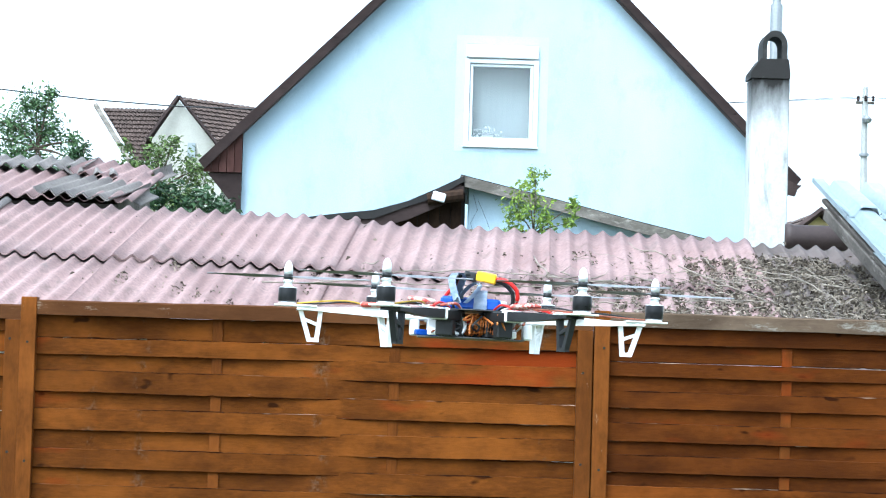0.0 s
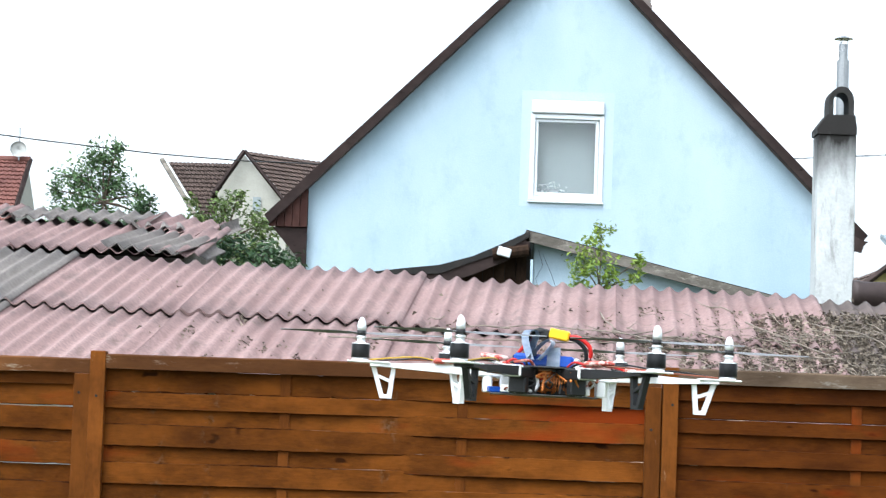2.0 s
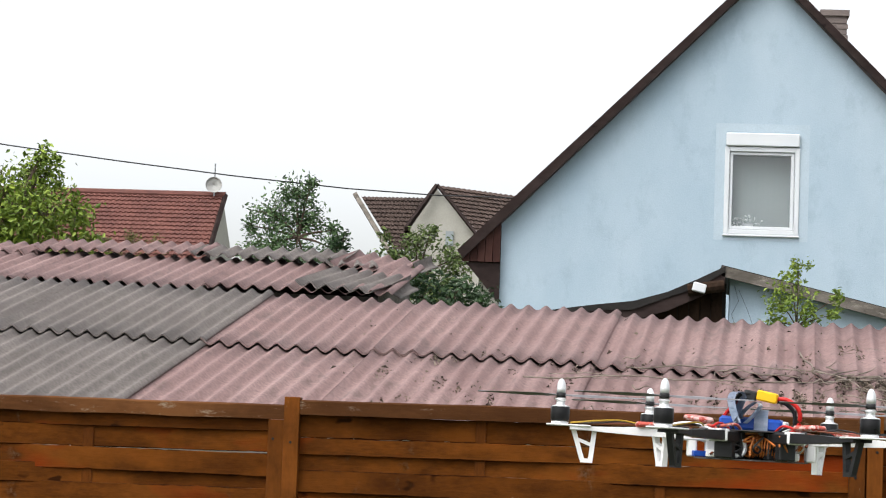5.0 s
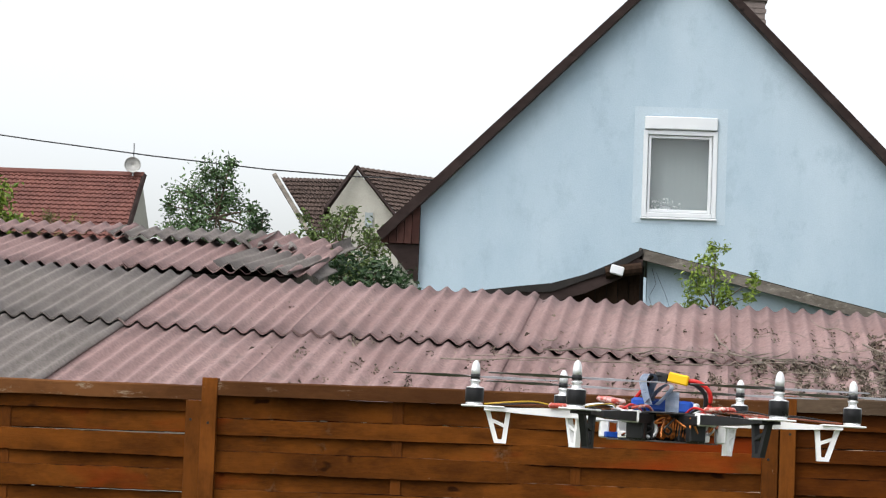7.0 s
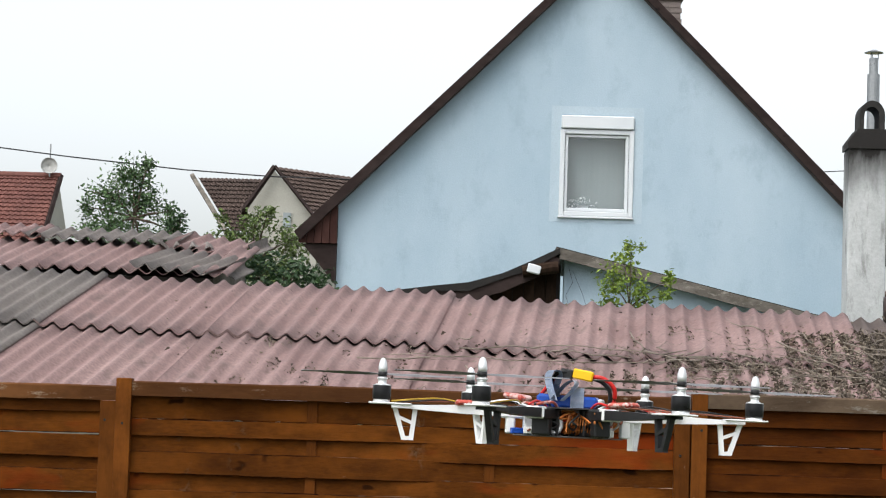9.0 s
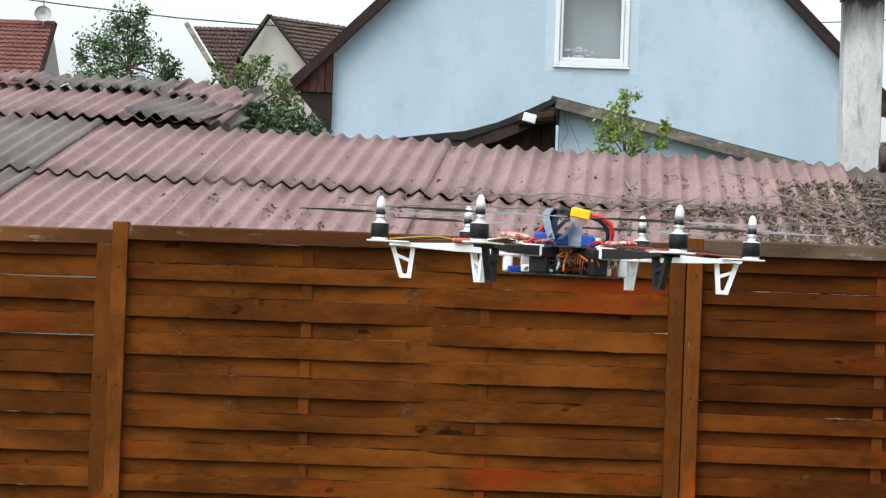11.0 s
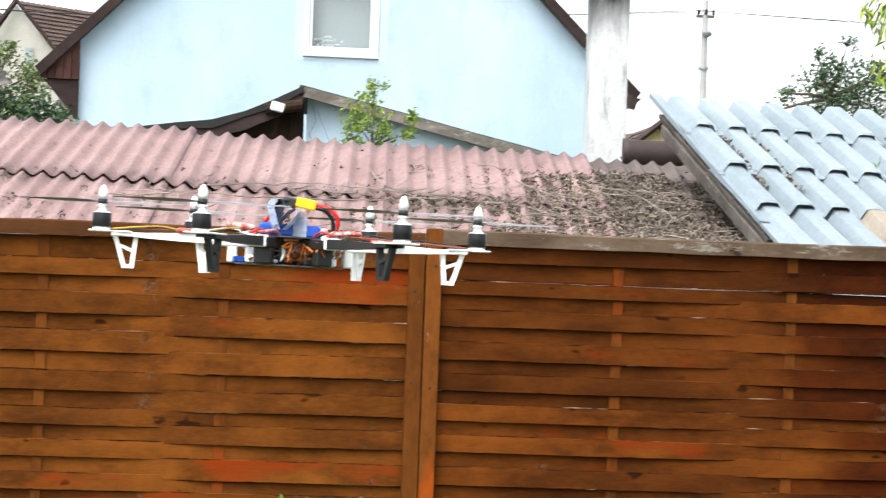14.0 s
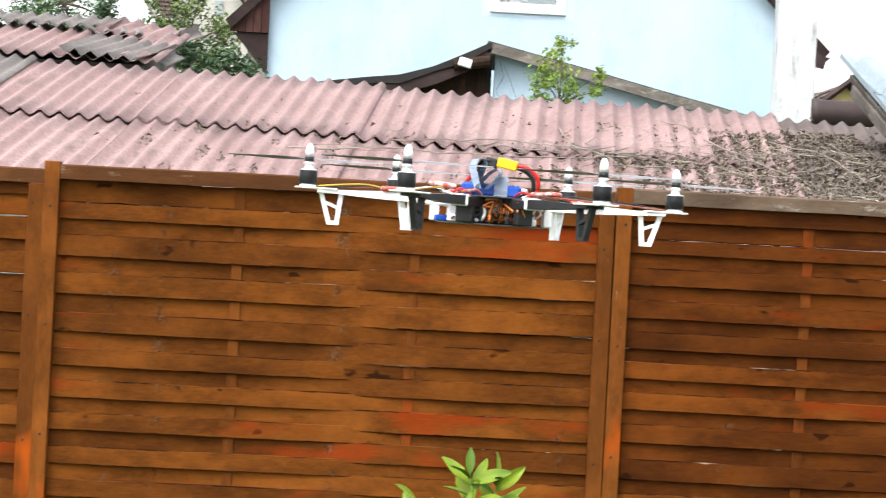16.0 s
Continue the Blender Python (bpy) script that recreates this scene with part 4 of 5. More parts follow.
# ---- trees and shrubs ----
tree("cherry_tree", "leafy light green garden tree behind the roofs", (-10.3, 40, 0),
     [(-10.9, 40, 5.6, 0.75), (-10.2, 40.3, 6.1, 0.5), (-10.1, 39.8, 5.4, 0.7), (-9.5, 40, 5.5, 0.4), (-11.6, 40, 5.9, 0.7), (-9.45, 40.1, 4.9, 0.5), (-10.9, 40.2, 4.7, 0.8), (-10.1, 40, 4.5, 0.7), (-12.3, 40, 5.3, 0.8), (-10.15, 40, 6.45, 0.25)],
     LIGHTLEAF, 0.13, 9000, 31, 0.14, 0.5)
tree("pear_tree", "slender dark green tree with an open crown", (-6.7, 45, 0),
     [(-6.9, 45, 6.0, 0.5), (-6.5, 45, 6.4, 0.4), (-6.3, 45.2, 5.9, 0.45), (-7.35, 45, 5.8, 0.22), (-6.8, 44.8, 5.4, 0.5), (-7.2, 45, 5.2, 0.4), (-6.25, 45, 6.6, 0.22), (-6.35, 45, 5.3, 0.35), (-5.85, 45, 5.75, 0.2), (-5.75, 45, 5.4, 0.3)],
     MIDLEAF, 0.09, 5600, 32, 0.08, 0.2)
tree("plum_bush", "sparse yellow green bush before the red roof", (-10.2, 47, 0),
     [(-10.6, 47, 5.65, 0.28), (-10.0, 47, 5.78, 0.30), (-9.55, 47, 5.6, 0.25), (-10.3, 47, 5.3, 0.4), (-9.6, 47, 5.2, 0.4)], PLUMLEAF, 0.085, 700, 39, 0.05, 0.3)
tree("hazel_bush", "low dark green bush between the houses", (-5.6, 44, 0), [(-5.60, 44, 5.35, 0.25), (-5.45, 44, 5.55, 0.18), (-5.8, 44, 5.0, 0.4), (-5.2, 44, 4.9, 0.35)], DARKLEAF, 0.09, 1300, 33, 0.06)
tree("walnut_tree", "green garden tree before the cream gable", (-3.4, 38, 0),
     [(-3.55, 38, 4.85, 0.38), (-3.95, 38, 4.75, 0.28), (-3.0, 38, 4.7, 0.42), (-3.6, 38, 4.35, 0.45), (-3.1, 38, 4.2, 0.5), (-4.05, 38, 5.05, 0.16), (-3.35, 38, 5.1, 0.2)],
     WALNUTLEAF, 0.085, 3000, 34, 0.07, 0.3)
tree("elder_bush", "dense dark green bush growing beside the house wall", (-2.2, 27.5, 0),
     [(-2.12, 27.5, 3.44, 0.32), (-2.5, 27.5, 3.44, 0.32), (-1.80, 27.5, 3.27, 0.30), (-1.58, 27.5, 3.12, 0.26), (-2.3, 27.4, 3.0, 0.45), (-1.8, 27.4, 2.9, 0.4), (-2.75, 27.5, 3.1, 0.35)],
     DARKLEAF, 0.085, 3200, 35, 0.06)
tree("ash_sapling", "thin light green sapling growing up behind the corrugated roof", (1.2, 19, 0),
     [(1.15, 19, 3.05, 0.15), (1.2, 19, 3.2, 0.09), (1.07, 19, 2.88, 0.15), (1.26, 19, 2.86, 0.14), (1.5, 19, 2.96, 0.09), (1.46, 19, 2.82, 0.09), (1.02, 19, 2.74, 0.13), (1.3, 19, 2.7, 0.13)],
     LIGHTLEAF, 0.042, 1400, 36, 0.018, 0.2)
tree("spruce_tree", "dark blue green spruce with ragged branches", (7.9, 30, 0),
     [(7.85, 30, 4.95, 0.12), (7.75, 30, 4.65, 0.22), (7.45, 30, 4.75, 0.12), (7.5, 30, 4.4, 0.32), (7.1, 30, 4.25, 0.18), (6.85, 30, 4.0, 0.14), (7.9, 30, 4.2, 0.5), (8.3, 30, 4.5, 0.35), (7.5, 30, 3.9, 0.5), (8.2, 30, 3.8, 0.5)],
     FIR, 0.065, 5200, 37, 0.08, 0.2)
tree("spruce_tree", "tall dark green spruce with dense boughs", (9.3, 29, 0),
     [(9.1, 29, 5.3, 0.45), (8.8, 29, 4.8, 0.45), (9.4, 29, 4.9, 0.6), (9.0, 29, 4.2, 0.6), (9.7, 29, 5.7, 0.5), (9.6, 29, 4.2, 0.6), (8.6, 29, 4.2, 0.4), (9.3, 29, 6.0, 0.35), (8.75, 29, 5.25, 0.2)],
     FIR, 0.065, 8200, 38, 0.10, 0.2)
willow = thing("willow_tree", "willow with hanging yellow green shoots beyond the fence", "tree", at=(4.3, 9.6, 0))
rng = random.Random(40)
bm = bmesh.new()
tube(bm, [(0, 0, 0), (-0.05, 0, 1.6), (-0.1, -0.1, 2.9), (-0.4, -0.2, 3.5)], [0.11, 0.09, 0.07, 0.05], 8)
tube(bm, [(-0.4, -0.2, 3.5), (-1.0, -0.4, 3.55), (-1.6, -0.55, 3.35), (-1.95, -0.6, 3.1)], [0.045, 0.03, 0.018, 0.006], 6)
spots = []
for i in range(13):
    x, top = -1.81 + 0.0105 * i + rng.gauss(0, 0.02), rng.uniform(2.95, 3.15)
    low = rng.uniform(2.36, 2.66) if 2 < i < 9 else rng.uniform(2.6, 2.9)
    y = -0.6 + rng.gauss(0, 0.05)
    tube(bm, [(x + 0.08, y, 3.3), (x, y, top), (x - 0.01, y, (top + low) / 2), (x + 0.02, y, low)], [0.005, 0.003, 0.002, 0.001], 4)
    for _ in range(36):
        k = rng.random()
        spots.append((x + rng.gauss(0, 0.012), y + rng.gauss(0, 0.015), top + 0.1 + (low - top - 0.1) * k))
part("trunk", bm, BARK, willow, smooth=True)
me = leaves(spots, 0.066, rng, 0.2, 2.0)
part("crown", with_material(me, WILLOW), WILLOW, willow)
vine = thing("climbing_vine", "light green vine growing over the metal roof", "vine", at=(3.95, 12.2, 0))
bm = bmesh.new()
tube(bm, [(0.1, -0.9, 0), (0.05, -0.9, 1.7), (-0.1, -0.4, 2.1), (-0.3, -0.05, 2.35)], [0.02, 0.015, 0.01, 0.005], 6)
part("stem", bm, BARK, vine, smooth=True)
spots = [(rng.gauss(-0.22, 0.13), rng.gauss(-0.1, 0.12), rng.gauss(2.36, 0.06)) for _ in range(1000)]
part("foliage", with_material(leaves(spots, 0.042, rng, 0.5, 0.8), LIGHTLEAF), LIGHTLEAF, vine)

# ---- the woven garden fence ----


def slat_mesh(width, high, phase, seed, stain):
    """A thin slat woven before and behind the battens, with slightly uneven edges."""
    rng = random.Random(seed)
    n = 150
    verts, faces = [], []
    for i in range(n + 1):
        x = width * i / n
        y = -0.0092 * phase * math.tanh((0.88 + 0.20 * math.sin(seed * 2.1) - x) / 0.22) * (1 - 0.35 * max(abs(x - 0.87) / 0.87 - 0.7, 0) / 0.3)
        zb, zt = -high / 2 + 0.003 * noise.noise((x * 3, seed, 0)) + 0.009 * max(noise.noise((x * 31, seed, 1)) - 0.25, 0), high / 2 + 0.003 * noise.noise((x * 3, seed, 7)) - 0.008 * max(noise.noise((x * 27, seed, 2)) - 0.3, 0)
        lean = 0.002 * noise.noise((x * 2, seed, 3))
        for dy, z in ((-0.003, zb + 0.002), (-0.003, zt - 0.002), (-0.001, zt), (0.003, zt), (0.003, zb), (-0.001, zb)):
            verts.append((x, y + dy + lean * (z > 0), z))
    for i in range(n):
        for k in range(6):
            a, b = i * 6 + k, i * 6 + (k + 1) % 6
            faces.append((a, a + 6, b + 6, b))
    faces += [tuple(range(5, -1, -1)), tuple(n * 6 + k for k in range(6))]
    me = bpy.data.meshes.new("slat")
    me.from_pydata(verts, [], faces)
    return with_material(me, stain)


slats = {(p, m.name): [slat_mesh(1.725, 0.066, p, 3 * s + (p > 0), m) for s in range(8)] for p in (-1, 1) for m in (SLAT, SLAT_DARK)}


BLACKSTEEL = material("dark screw", (0.02, 0.018, 0.016), 0.5, 0.6)
bm = bmesh.new()
lathe(bm, ((0.0045, -0.004), (0.0045, 0.0), (0.0035, 0.001), (0.0, 0.0006)), 10)
screw = mesh(bm, "screw", BLACKSTEEL)
garden_fence = thing("garden_fence", "brown stained garden fence of woven slat panels with worn rails", "fence", at=(0, 7.7, 0))


def fence_panel(x0, top, rail, lean, stile_up, seed, lows, pitch, highs, start=1, stain=SLAT, gaps=()):
    """A panel from x0: a tall left stile, a right stile below the top rail, two battens and woven slats.
    lows: lower edges of the upper slats; below them the slats go on at the pitch. gaps: slats that leave an open joint above."""
    rng = random.Random(seed)
    f = garden_fence
    rot = pose(x0, 0, 0, 0, lean, 0)
    bm = bmesh.new()
    box(bm, 0.0, 0.0495, -0.035, 0.02, 0.0, top + stile_up, bevel=0.0015)
    part("stile", bm, STILE, f, m=rot)
    bm = bmesh.new()
    box(bm, 1.769, 1.8185, -0.034, 0.02, 0.0, top - 0.048, bevel=0.0015)
    part("stile", bm, STILE, f, m=rot)
    bm = bmesh.new()
    n = 24
    rings = []
    for i in range(n + 1):
        x = 0.05 + 1.768 * i / n
        dz, dw = 0.004 * noise.noise((x * 2.3, seed, 0)) + 0.0015 * noise.noise((x * 15, seed, 4)), 0.003 * noise.noise((x * 5, seed, 2))
        ring = ((-0.032, top - 0.047 + dw), (-0.032, top - 0.005 + dz), (-0.027, top + dz), (0.014, top + dz), (0.018, top - 0.004 + dz), (0.018, top - 0.047 + dw))
        rings.append([bm.verts.new((x, y, z)) for y, z in ring])
    for p, q in zip(rings, rings[1:]):
        for i in range(6):
            bm.faces.new((p[i], p[(i + 1) % 6], q[(i + 1) % 6], q[i]))
    bm.faces.new(rings[0][::-1])
    bm.faces.new(rings[-1])
    bmesh.ops.recalc_face_normals(bm, faces=bm.faces)
    part("top_rail", bm, rail, f, "weathered top rail", rot)
    bm = bmesh.new()
    box(bm, 0.05, 1.768, -0.03, 0.018, 0.06, 0.11, bevel=0.005)
    part("bottom_rail", bm, STILE, f, m=rot)
    for x in (0.622, 1.188):
        bm = bmesh.new()
        box(bm, x - 0.0165, x + 0.0165, -0.0032, 0.0032, 0.08, top - 0.03, bevel=0.001)
        part("batten", bm, BATTEN, f, m=rot)
    for x in (0.025, 1.790):
        for z in (0.35, 0.92, 1.30, top - 0.12):
            part("screw", screw, BLACKSTEEL, f, m=rot @ pose(x + rng.gauss(0, 0.003), -0.0355, z + rng.gauss(0, 0.02), 90, 0, 0))
    lows = list(lows)
    while lows[-1] > 0.17:
        lows.append(lows[-1] - pitch + rng.gauss(0, 0.0018))
    for k, low in enumerate(lows, start):
        i = k - start
        over = lows[i - 1] - low + rng.choice((0.0075, 0.0085, 0.010)) if i else top - 0.0455 - low
        high = over if i == 0 else lows[i - 1] - low - 0.0005 if i in gaps else max(highs[0] if low > 1.22 else highs[1], over)
        p = 1 if k % 2 else -1
        part("slat", slats[p, stain.name][rng.randrange(8)], stain, f,
             m=rot @ pose(0.047, 0.0, low + high / 2, rng.gauss(0, 0.6), rng.gauss(0, 0.12), 0) @ Matrix.Diagonal((1, 1, high / 0.066, 1)))
    return f


fence_panel(-2.950, 1.766, RAIL, 0.0, 0.004, 1, (1.672, 1.610, 1.546, 1.489, 1.428, 1.364, 1.302, 1.239, 1.178, 1.116), 0.060, (0.066, 0.064), 0)
fence_panel(-1.131, 1.783, RAIL, -0.05, 0.008, 2, (1.665, 1.610, 1.554, 1.491, 1.432, 1.371, 1.307, 1.251, 1.192, 1.143, 1.089, 1.041, 0.981, 0.938, 0.879, 0.830, 0.775, 0.724), 0.053, (0.065, 0.057), 0, SLAT, (1,))
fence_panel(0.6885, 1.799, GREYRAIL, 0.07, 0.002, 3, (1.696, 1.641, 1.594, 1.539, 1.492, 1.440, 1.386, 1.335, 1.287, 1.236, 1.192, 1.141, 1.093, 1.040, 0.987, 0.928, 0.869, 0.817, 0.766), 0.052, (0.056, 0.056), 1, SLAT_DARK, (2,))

for x in (-2.950, -1.131, 0.6885, 2.505):
    part("post", box(bmesh.new(), -0.033, 0.037, 0.021, 0.09, 0, 1.70, bevel=0.004), STILE, garden_fence, m=pose(x, 0, 0))

# ---- shrub before the fence ----
rng = random.Random(51)
bm = bmesh.new()
n = 7
rows_ = []
for i in range(n):
    t = i / (n - 1)
    w = 0.5 * 0.36 * math.sin(math.pi * min(t * 0.93 + 0.04, 1)) ** 0.8
    z = -0.22 * t * t
    rows_.append([bm.verts.new((-w, t, z + 0.06 * w)), bm.verts.new((-w * 0.5, t, z - 0.015)), bm.verts.new((0, t, z - 0.05)), bm.verts.new((w * 0.5, t, z - 0.015)), bm.verts.new((w, t, z + 0.06 * w))])
for a, b in zip(rows_, rows_[1:]):
    for k in range(4):
        bm.faces.new((a[k], a[k + 1], b[k + 1], b[k]))
FRESH = mottled("fresh green leaf", (0.050, 0.110, 0.005), (0.200, 0.260, 0.012), 2.0, 0.45, 30, (1, 0.3, 1))
k = Nodes(FRESH).moved()
c0 = FRESH.node_tree.nodes["Principled BSDF"].inputs["Base Color"].links[0].from_socket
k.colour(k.mix(k.ramp(k.random, (0.25, 0.0), (1.0, 0.7)), c0, (0.018, 0.062, 0.004)))
k.b.inputs["Specular IOR Level"].default_value = 0.2
leaf_mesh = mesh(bm, "leaf", FRESH)
for p in leaf_mesh.polygons:
    p.use_smooth = True
plant = thing("garden_shrub", "young shrub with large glossy light green leaves before the fence", "shrub", at=(0.22, 6.0, 0))
stems = (((0.0, 0, 0), (0.01, 0, 0.6), (0.015, 0, 0.91), (-0.01, 0, 1.025)), ((0.03, 0, 0), (0.05, 0, 0.6), (0.045, 0.02, 0.86), (0.06, 0.02, 1.01)), ((-0.03, 0, 0), (-0.10, 0, 0.6), (-0.14, 0.0, 0.955)),
         ((0.05, 0, 0), (0.10, 0, 0.55), (0.145, 0, 0.915)), ((-0.02, 0, 0), (-0.05, 0.03, 0.55), (-0.06, 0.02, 0.88)))
for s, line in enumerate(stems):
    bm = bmesh.new()
    pts = [Vector(p) for p in line]
    tube(bm, pts, [0.006 - 0.0045 * i / (len(pts) - 1) for i in range(len(pts))], 6)
    part("stem", bm, TWIG if s > 2 else SHRUBLEAF, plant, smooth=True)
    low, tip = pts[-2], pts[-1]
    for i in range(12):
        k = 1 - i / 12
        p = low.lerp(tip, k) if i < 10 else pts[1].lerp(low, rng.uniform(0.3, 0.9))
        turn, size = i * 137.5 + s * 50, rng.uniform(0.082, 0.108) * (0.75 if i < 2 else 1)
        rise = 62 - 45 * (1 - k) + rng.gauss(0, 8)
        part("leaf", leaf_mesh, FRESH, plant, m=Matrix.Translation(p) @ pose(0, 0, 0, 30, 0, 0) @ pose(0, 0, 0, 0, 0, turn) @ pose(0, 0, 0, rise, rng.gauss(0, 15), 0) @ Matrix.Scale(size, 4))
bm = bmesh.new()
tube(bm, [(0.16, 0.2, 0), (0.24, 0.2, 0.6), (0.285, 0.2, 0.84), (0.315, 0.2, 0.90), (0.35, 0.2, 0.938), (0.39, 0.2, 0.958), (0.43, 0.2, 0.962)], [0.004, 0.0030, 0.0026, 0.0023, 0.0019, 0.0015, 0.0009], 5)
part("bare_shoot", bm, BARK, plant, "thin bare arching shoot", smooth=True)

# ---- the hexacopter ----
PLASTIC_W = mottled("white plastic", (0.72, 0.72, 0.72), (0.80, 0.80, 0.80), 20.0, 0.4, 200, bump=0.03, grime=0.08)
PLASTIC_B = mottled("black plastic", (0.012, 0.012, 0.013), (0.022, 0.022, 0.023), 20.0, 0.45, 200, bump=0.03)
BELL = mottled("black motor bell", (0.008, 0.008, 0.009), (0.016, 0.016, 0.017), 40.0, 0.35, 300, bump=0.02, metal=0.3)
ALU = mottled("bright aluminium", (0.66, 0.67, 0.68), (0.78, 0.79, 0.80), 60.0, 0.38, 300, bump=0.02, metal=0.45, grime=0.1)
BOARD = mottled("grey glass fibre plate", (0.05, 0.05, 0.052), (0.09, 0.09, 0.092), 60.0, 0.5, 300, bump=0.03)
BLADE = mottled("grey propeller", (0.11, 0.112, 0.118), (0.19, 0.192, 0.20), 30.0, 0.4, 300, bump=0.02)
BLUE = mottled("blue battery wrap", (0.010, 0.055, 0.30), (0.015, 0.075, 0.40), 30.0, 0.35, 200, bump=0.03)
STRAP = mottled("blue grey webbing", (0.24, 0.32, 0.46), (0.62, 0.67, 0.75), 60.0, 0.8, 400, (1, 0.2, 1), bump=0.2)
SHRINK = mottled("red shrink sleeve", (0.36, 0.045, 0.030), (0.50, 0.10, 0.07), 40.0, 0.4, 300, (1, 1, 1), (0.62, 0.50, 0.47), 0.05, spot_at=(0.5, 0.56))
YELLOW = material("yellow connector", (0.80, 0.45, 0.01), 0.45)
REDWIRE, BLACKWIRE = material("red wire", (0.48, 0.015, 0.012), 0.4), material("black wire", (0.012, 0.012, 0.012), 0.45)
YELLOWWIRE, COPPER = material("yellow wire", (0.40, 0.25, 0.02), 0.45), mottled("orange enamelled wire", (0.48, 0.12, 0.02), (0.66, 0.24, 0.06), 50.0, 0.4, 200)
BROWNWIRE = material("brown wire", (0.20, 0.06, 0.03), 0.5)

drone = thing("hexacopter", "hovering six-rotor drone with white and black arms, rotors at rest", "drone")
drone.matrix_world = pose(0.1414, 3.6, 1.6628, 0, 1.0, 0)


def plate(rad, z, thick, squash=1.0):
    bm = bmesh.new()
    ring = [(rad * math.cos(a) * (1.0 if i % 2 else 0.86), rad * squash * math.sin(a) * (1.0 if i % 2 else 0.86)) for i, a in enumerate(2 * math.pi * k / 12 for k in range(12))]
    lo, hi = [bm.verts.new((x, y, z)) for x, y in ring], [bm.verts.new((x, y, z + thick)) for x, y in ring]
    bm.faces.new(lo[::-1])
    bm.faces.new(hi)
    for i in range(12):
        bm.faces.new((lo[i], lo[(i + 1) % 12], hi[(i + 1) % 12], hi[i]))
    return bm


part("top_plate", plate(0.088, 0.0105, 0.0018), BOARD, drone)
part("bottom_plate", plate(0.092, -0.031, 0.0018), BOARD, drone)


def bar(bm, p, q, w, d):
    """A flat bar from p to q in the plane of x and z, w wide, d deep."""
    p, q = Vector(p), Vector(q)
    t = (q - p).normalized()
    s = Vector((-t.z, 0, t.x)) * w / 2
    ring = [p + s, q + s, q - s, p - s]
    a, b = [bm.verts.new(v + Vector((0, -d / 2, 0))) for v in ring], [bm.verts.new(v + Vector((0, d / 2, 0))) for v in ring]
    bm.faces.new(a)
    bm.faces.new(b[::-1])
    for i in range(4):
        bm.faces.new((a[i], b[i], b[(i + 1) % 4], a[(i + 1) % 4]))


def arm_mesh():
    bm = bmesh.new()
    # root block with an arch, narrow beam, then a wider end pad
    box(bm, 0.052, 0.066, -0.016, 0.016, -0.029, 0.010, bevel=0.002)
    box(bm, 0.078, 0.092, -0.014, 0.014, -0.029, 0.010, bevel=0.002)
    box(bm, 0.050, 0.110, -0.015, 0.015, -0.006, 0.0103, bevel=0.002)
    ring = [(0.105, -0.013, 0.013, -0.004, 0.0102), (0.16, -0.010, 0.010, -0.003, 0.0095), (0.21, -0.010, 0.010, -0.001, 0.007), (0.245, -0.014, 0.014, 0.001, 0.006), (0.262, -0.016, 0.016, 0.001, 0.0055)]
    prev = None
    for x, y0, y1, z0, z1 in ring:
        vs = [bm.verts.new(p) for p in ((x, y0, z0), (x, y1, z0), (x, y1, z1), (x, y0, z1))]
        if prev:
            for i in range(4):
                bm.faces.new((prev[i], prev[(i + 1) % 4], vs[(i + 1) % 4], vs[i]))
        else:
            bm.faces.new(vs[::-1])
        prev = vs
    bm.faces.new(prev)
    bmesh.ops.recalc_face_normals(bm, faces=bm.faces)
    return bm


def leg_mesh():
    bm = bmesh.new()
    a, b, c, d = (0.226, 0, 0.003), (0.257, 0, 0.003), (0.2305, 0, -0.042), (0.2425, 0, -0.042)
    bar(bm, a, c, 0.0068, 0.009)
    bar(bm, b, d, 0.0068, 0.009)
    bar(bm, (0.2272, 0, -0.043), (0.2452, 0, -0.043), 0.006, 0.0096)
    bar(bm, (0.2285, 0, -0.021), (0.2490, 0, -0.013), 0.0048, 0.0084)
    bar(bm, (0.220, 0, 0.0028), (0.262, 0, 0.0028), 0.005, 0.0100)
    return bm


def prop_mesh():
    bm = bmesh.new()
    for s in (1, -1):
        prev = None
        for r, w, tw in ((0.004, 0.009, 0.0), (0.02, 0.012, 0.30), (0.05, 0.018, 0.24), (0.085, 0.015, 0.16), (0.112, 0.011, 0.12), (0.122, 0.005, 0.12)):
            c, sn = math.cos(tw), math.sin(tw)
            vs = [bm.verts.new((s * r, s * (e * w * c), e * w * sn + dz)) for e, dz in ((-0.5, 0.0), (0.0, 0.0012), (0.5, 0.0), (0.0, -0.0009))]
            if prev:
                for i in range(4):
                    bm.faces.new((prev[i], prev[(i + 1) % 4], vs[(i + 1) % 4], vs[i]))
            prev = vs
        bm.faces.new(prev)
    bmesh.ops.recalc_face_normals(bm, faces=bm.faces)
    return bm


arm_m = {c.name: mesh(arm_mesh(), "arm", c) for c in (PLASTIC_W, PLASTIC_B)}
leg_m = {c.name: mesh(leg_mesh(), "leg", c) for c in (PLASTIC_W, PLASTIC_B)}
pad_m = mesh(box(bmesh.new(), 0.232, 0.296, -0.0175, 0.0175, 0.0056, 0.0082, bevel=0.001), "pad", PLASTIC_W)
bm = bmesh.new()
lathe(bm, ((0.0125, 0.0), (0.0125, 0.003), (0.010, 0.0034), (0.010, 0.0042), (0.0130, 0.0043)), 24)
base_m = mesh(bm, "base", ALU)
bm = bmesh.new()
lathe(bm, ((0.0132, 0.0044), (0.0136, 0.0052), (0.0136, 0.0238), (0.0132, 0.0247)), 28)
bell_m = mesh(bm, "bell", BELL)
bm = bmesh.new()
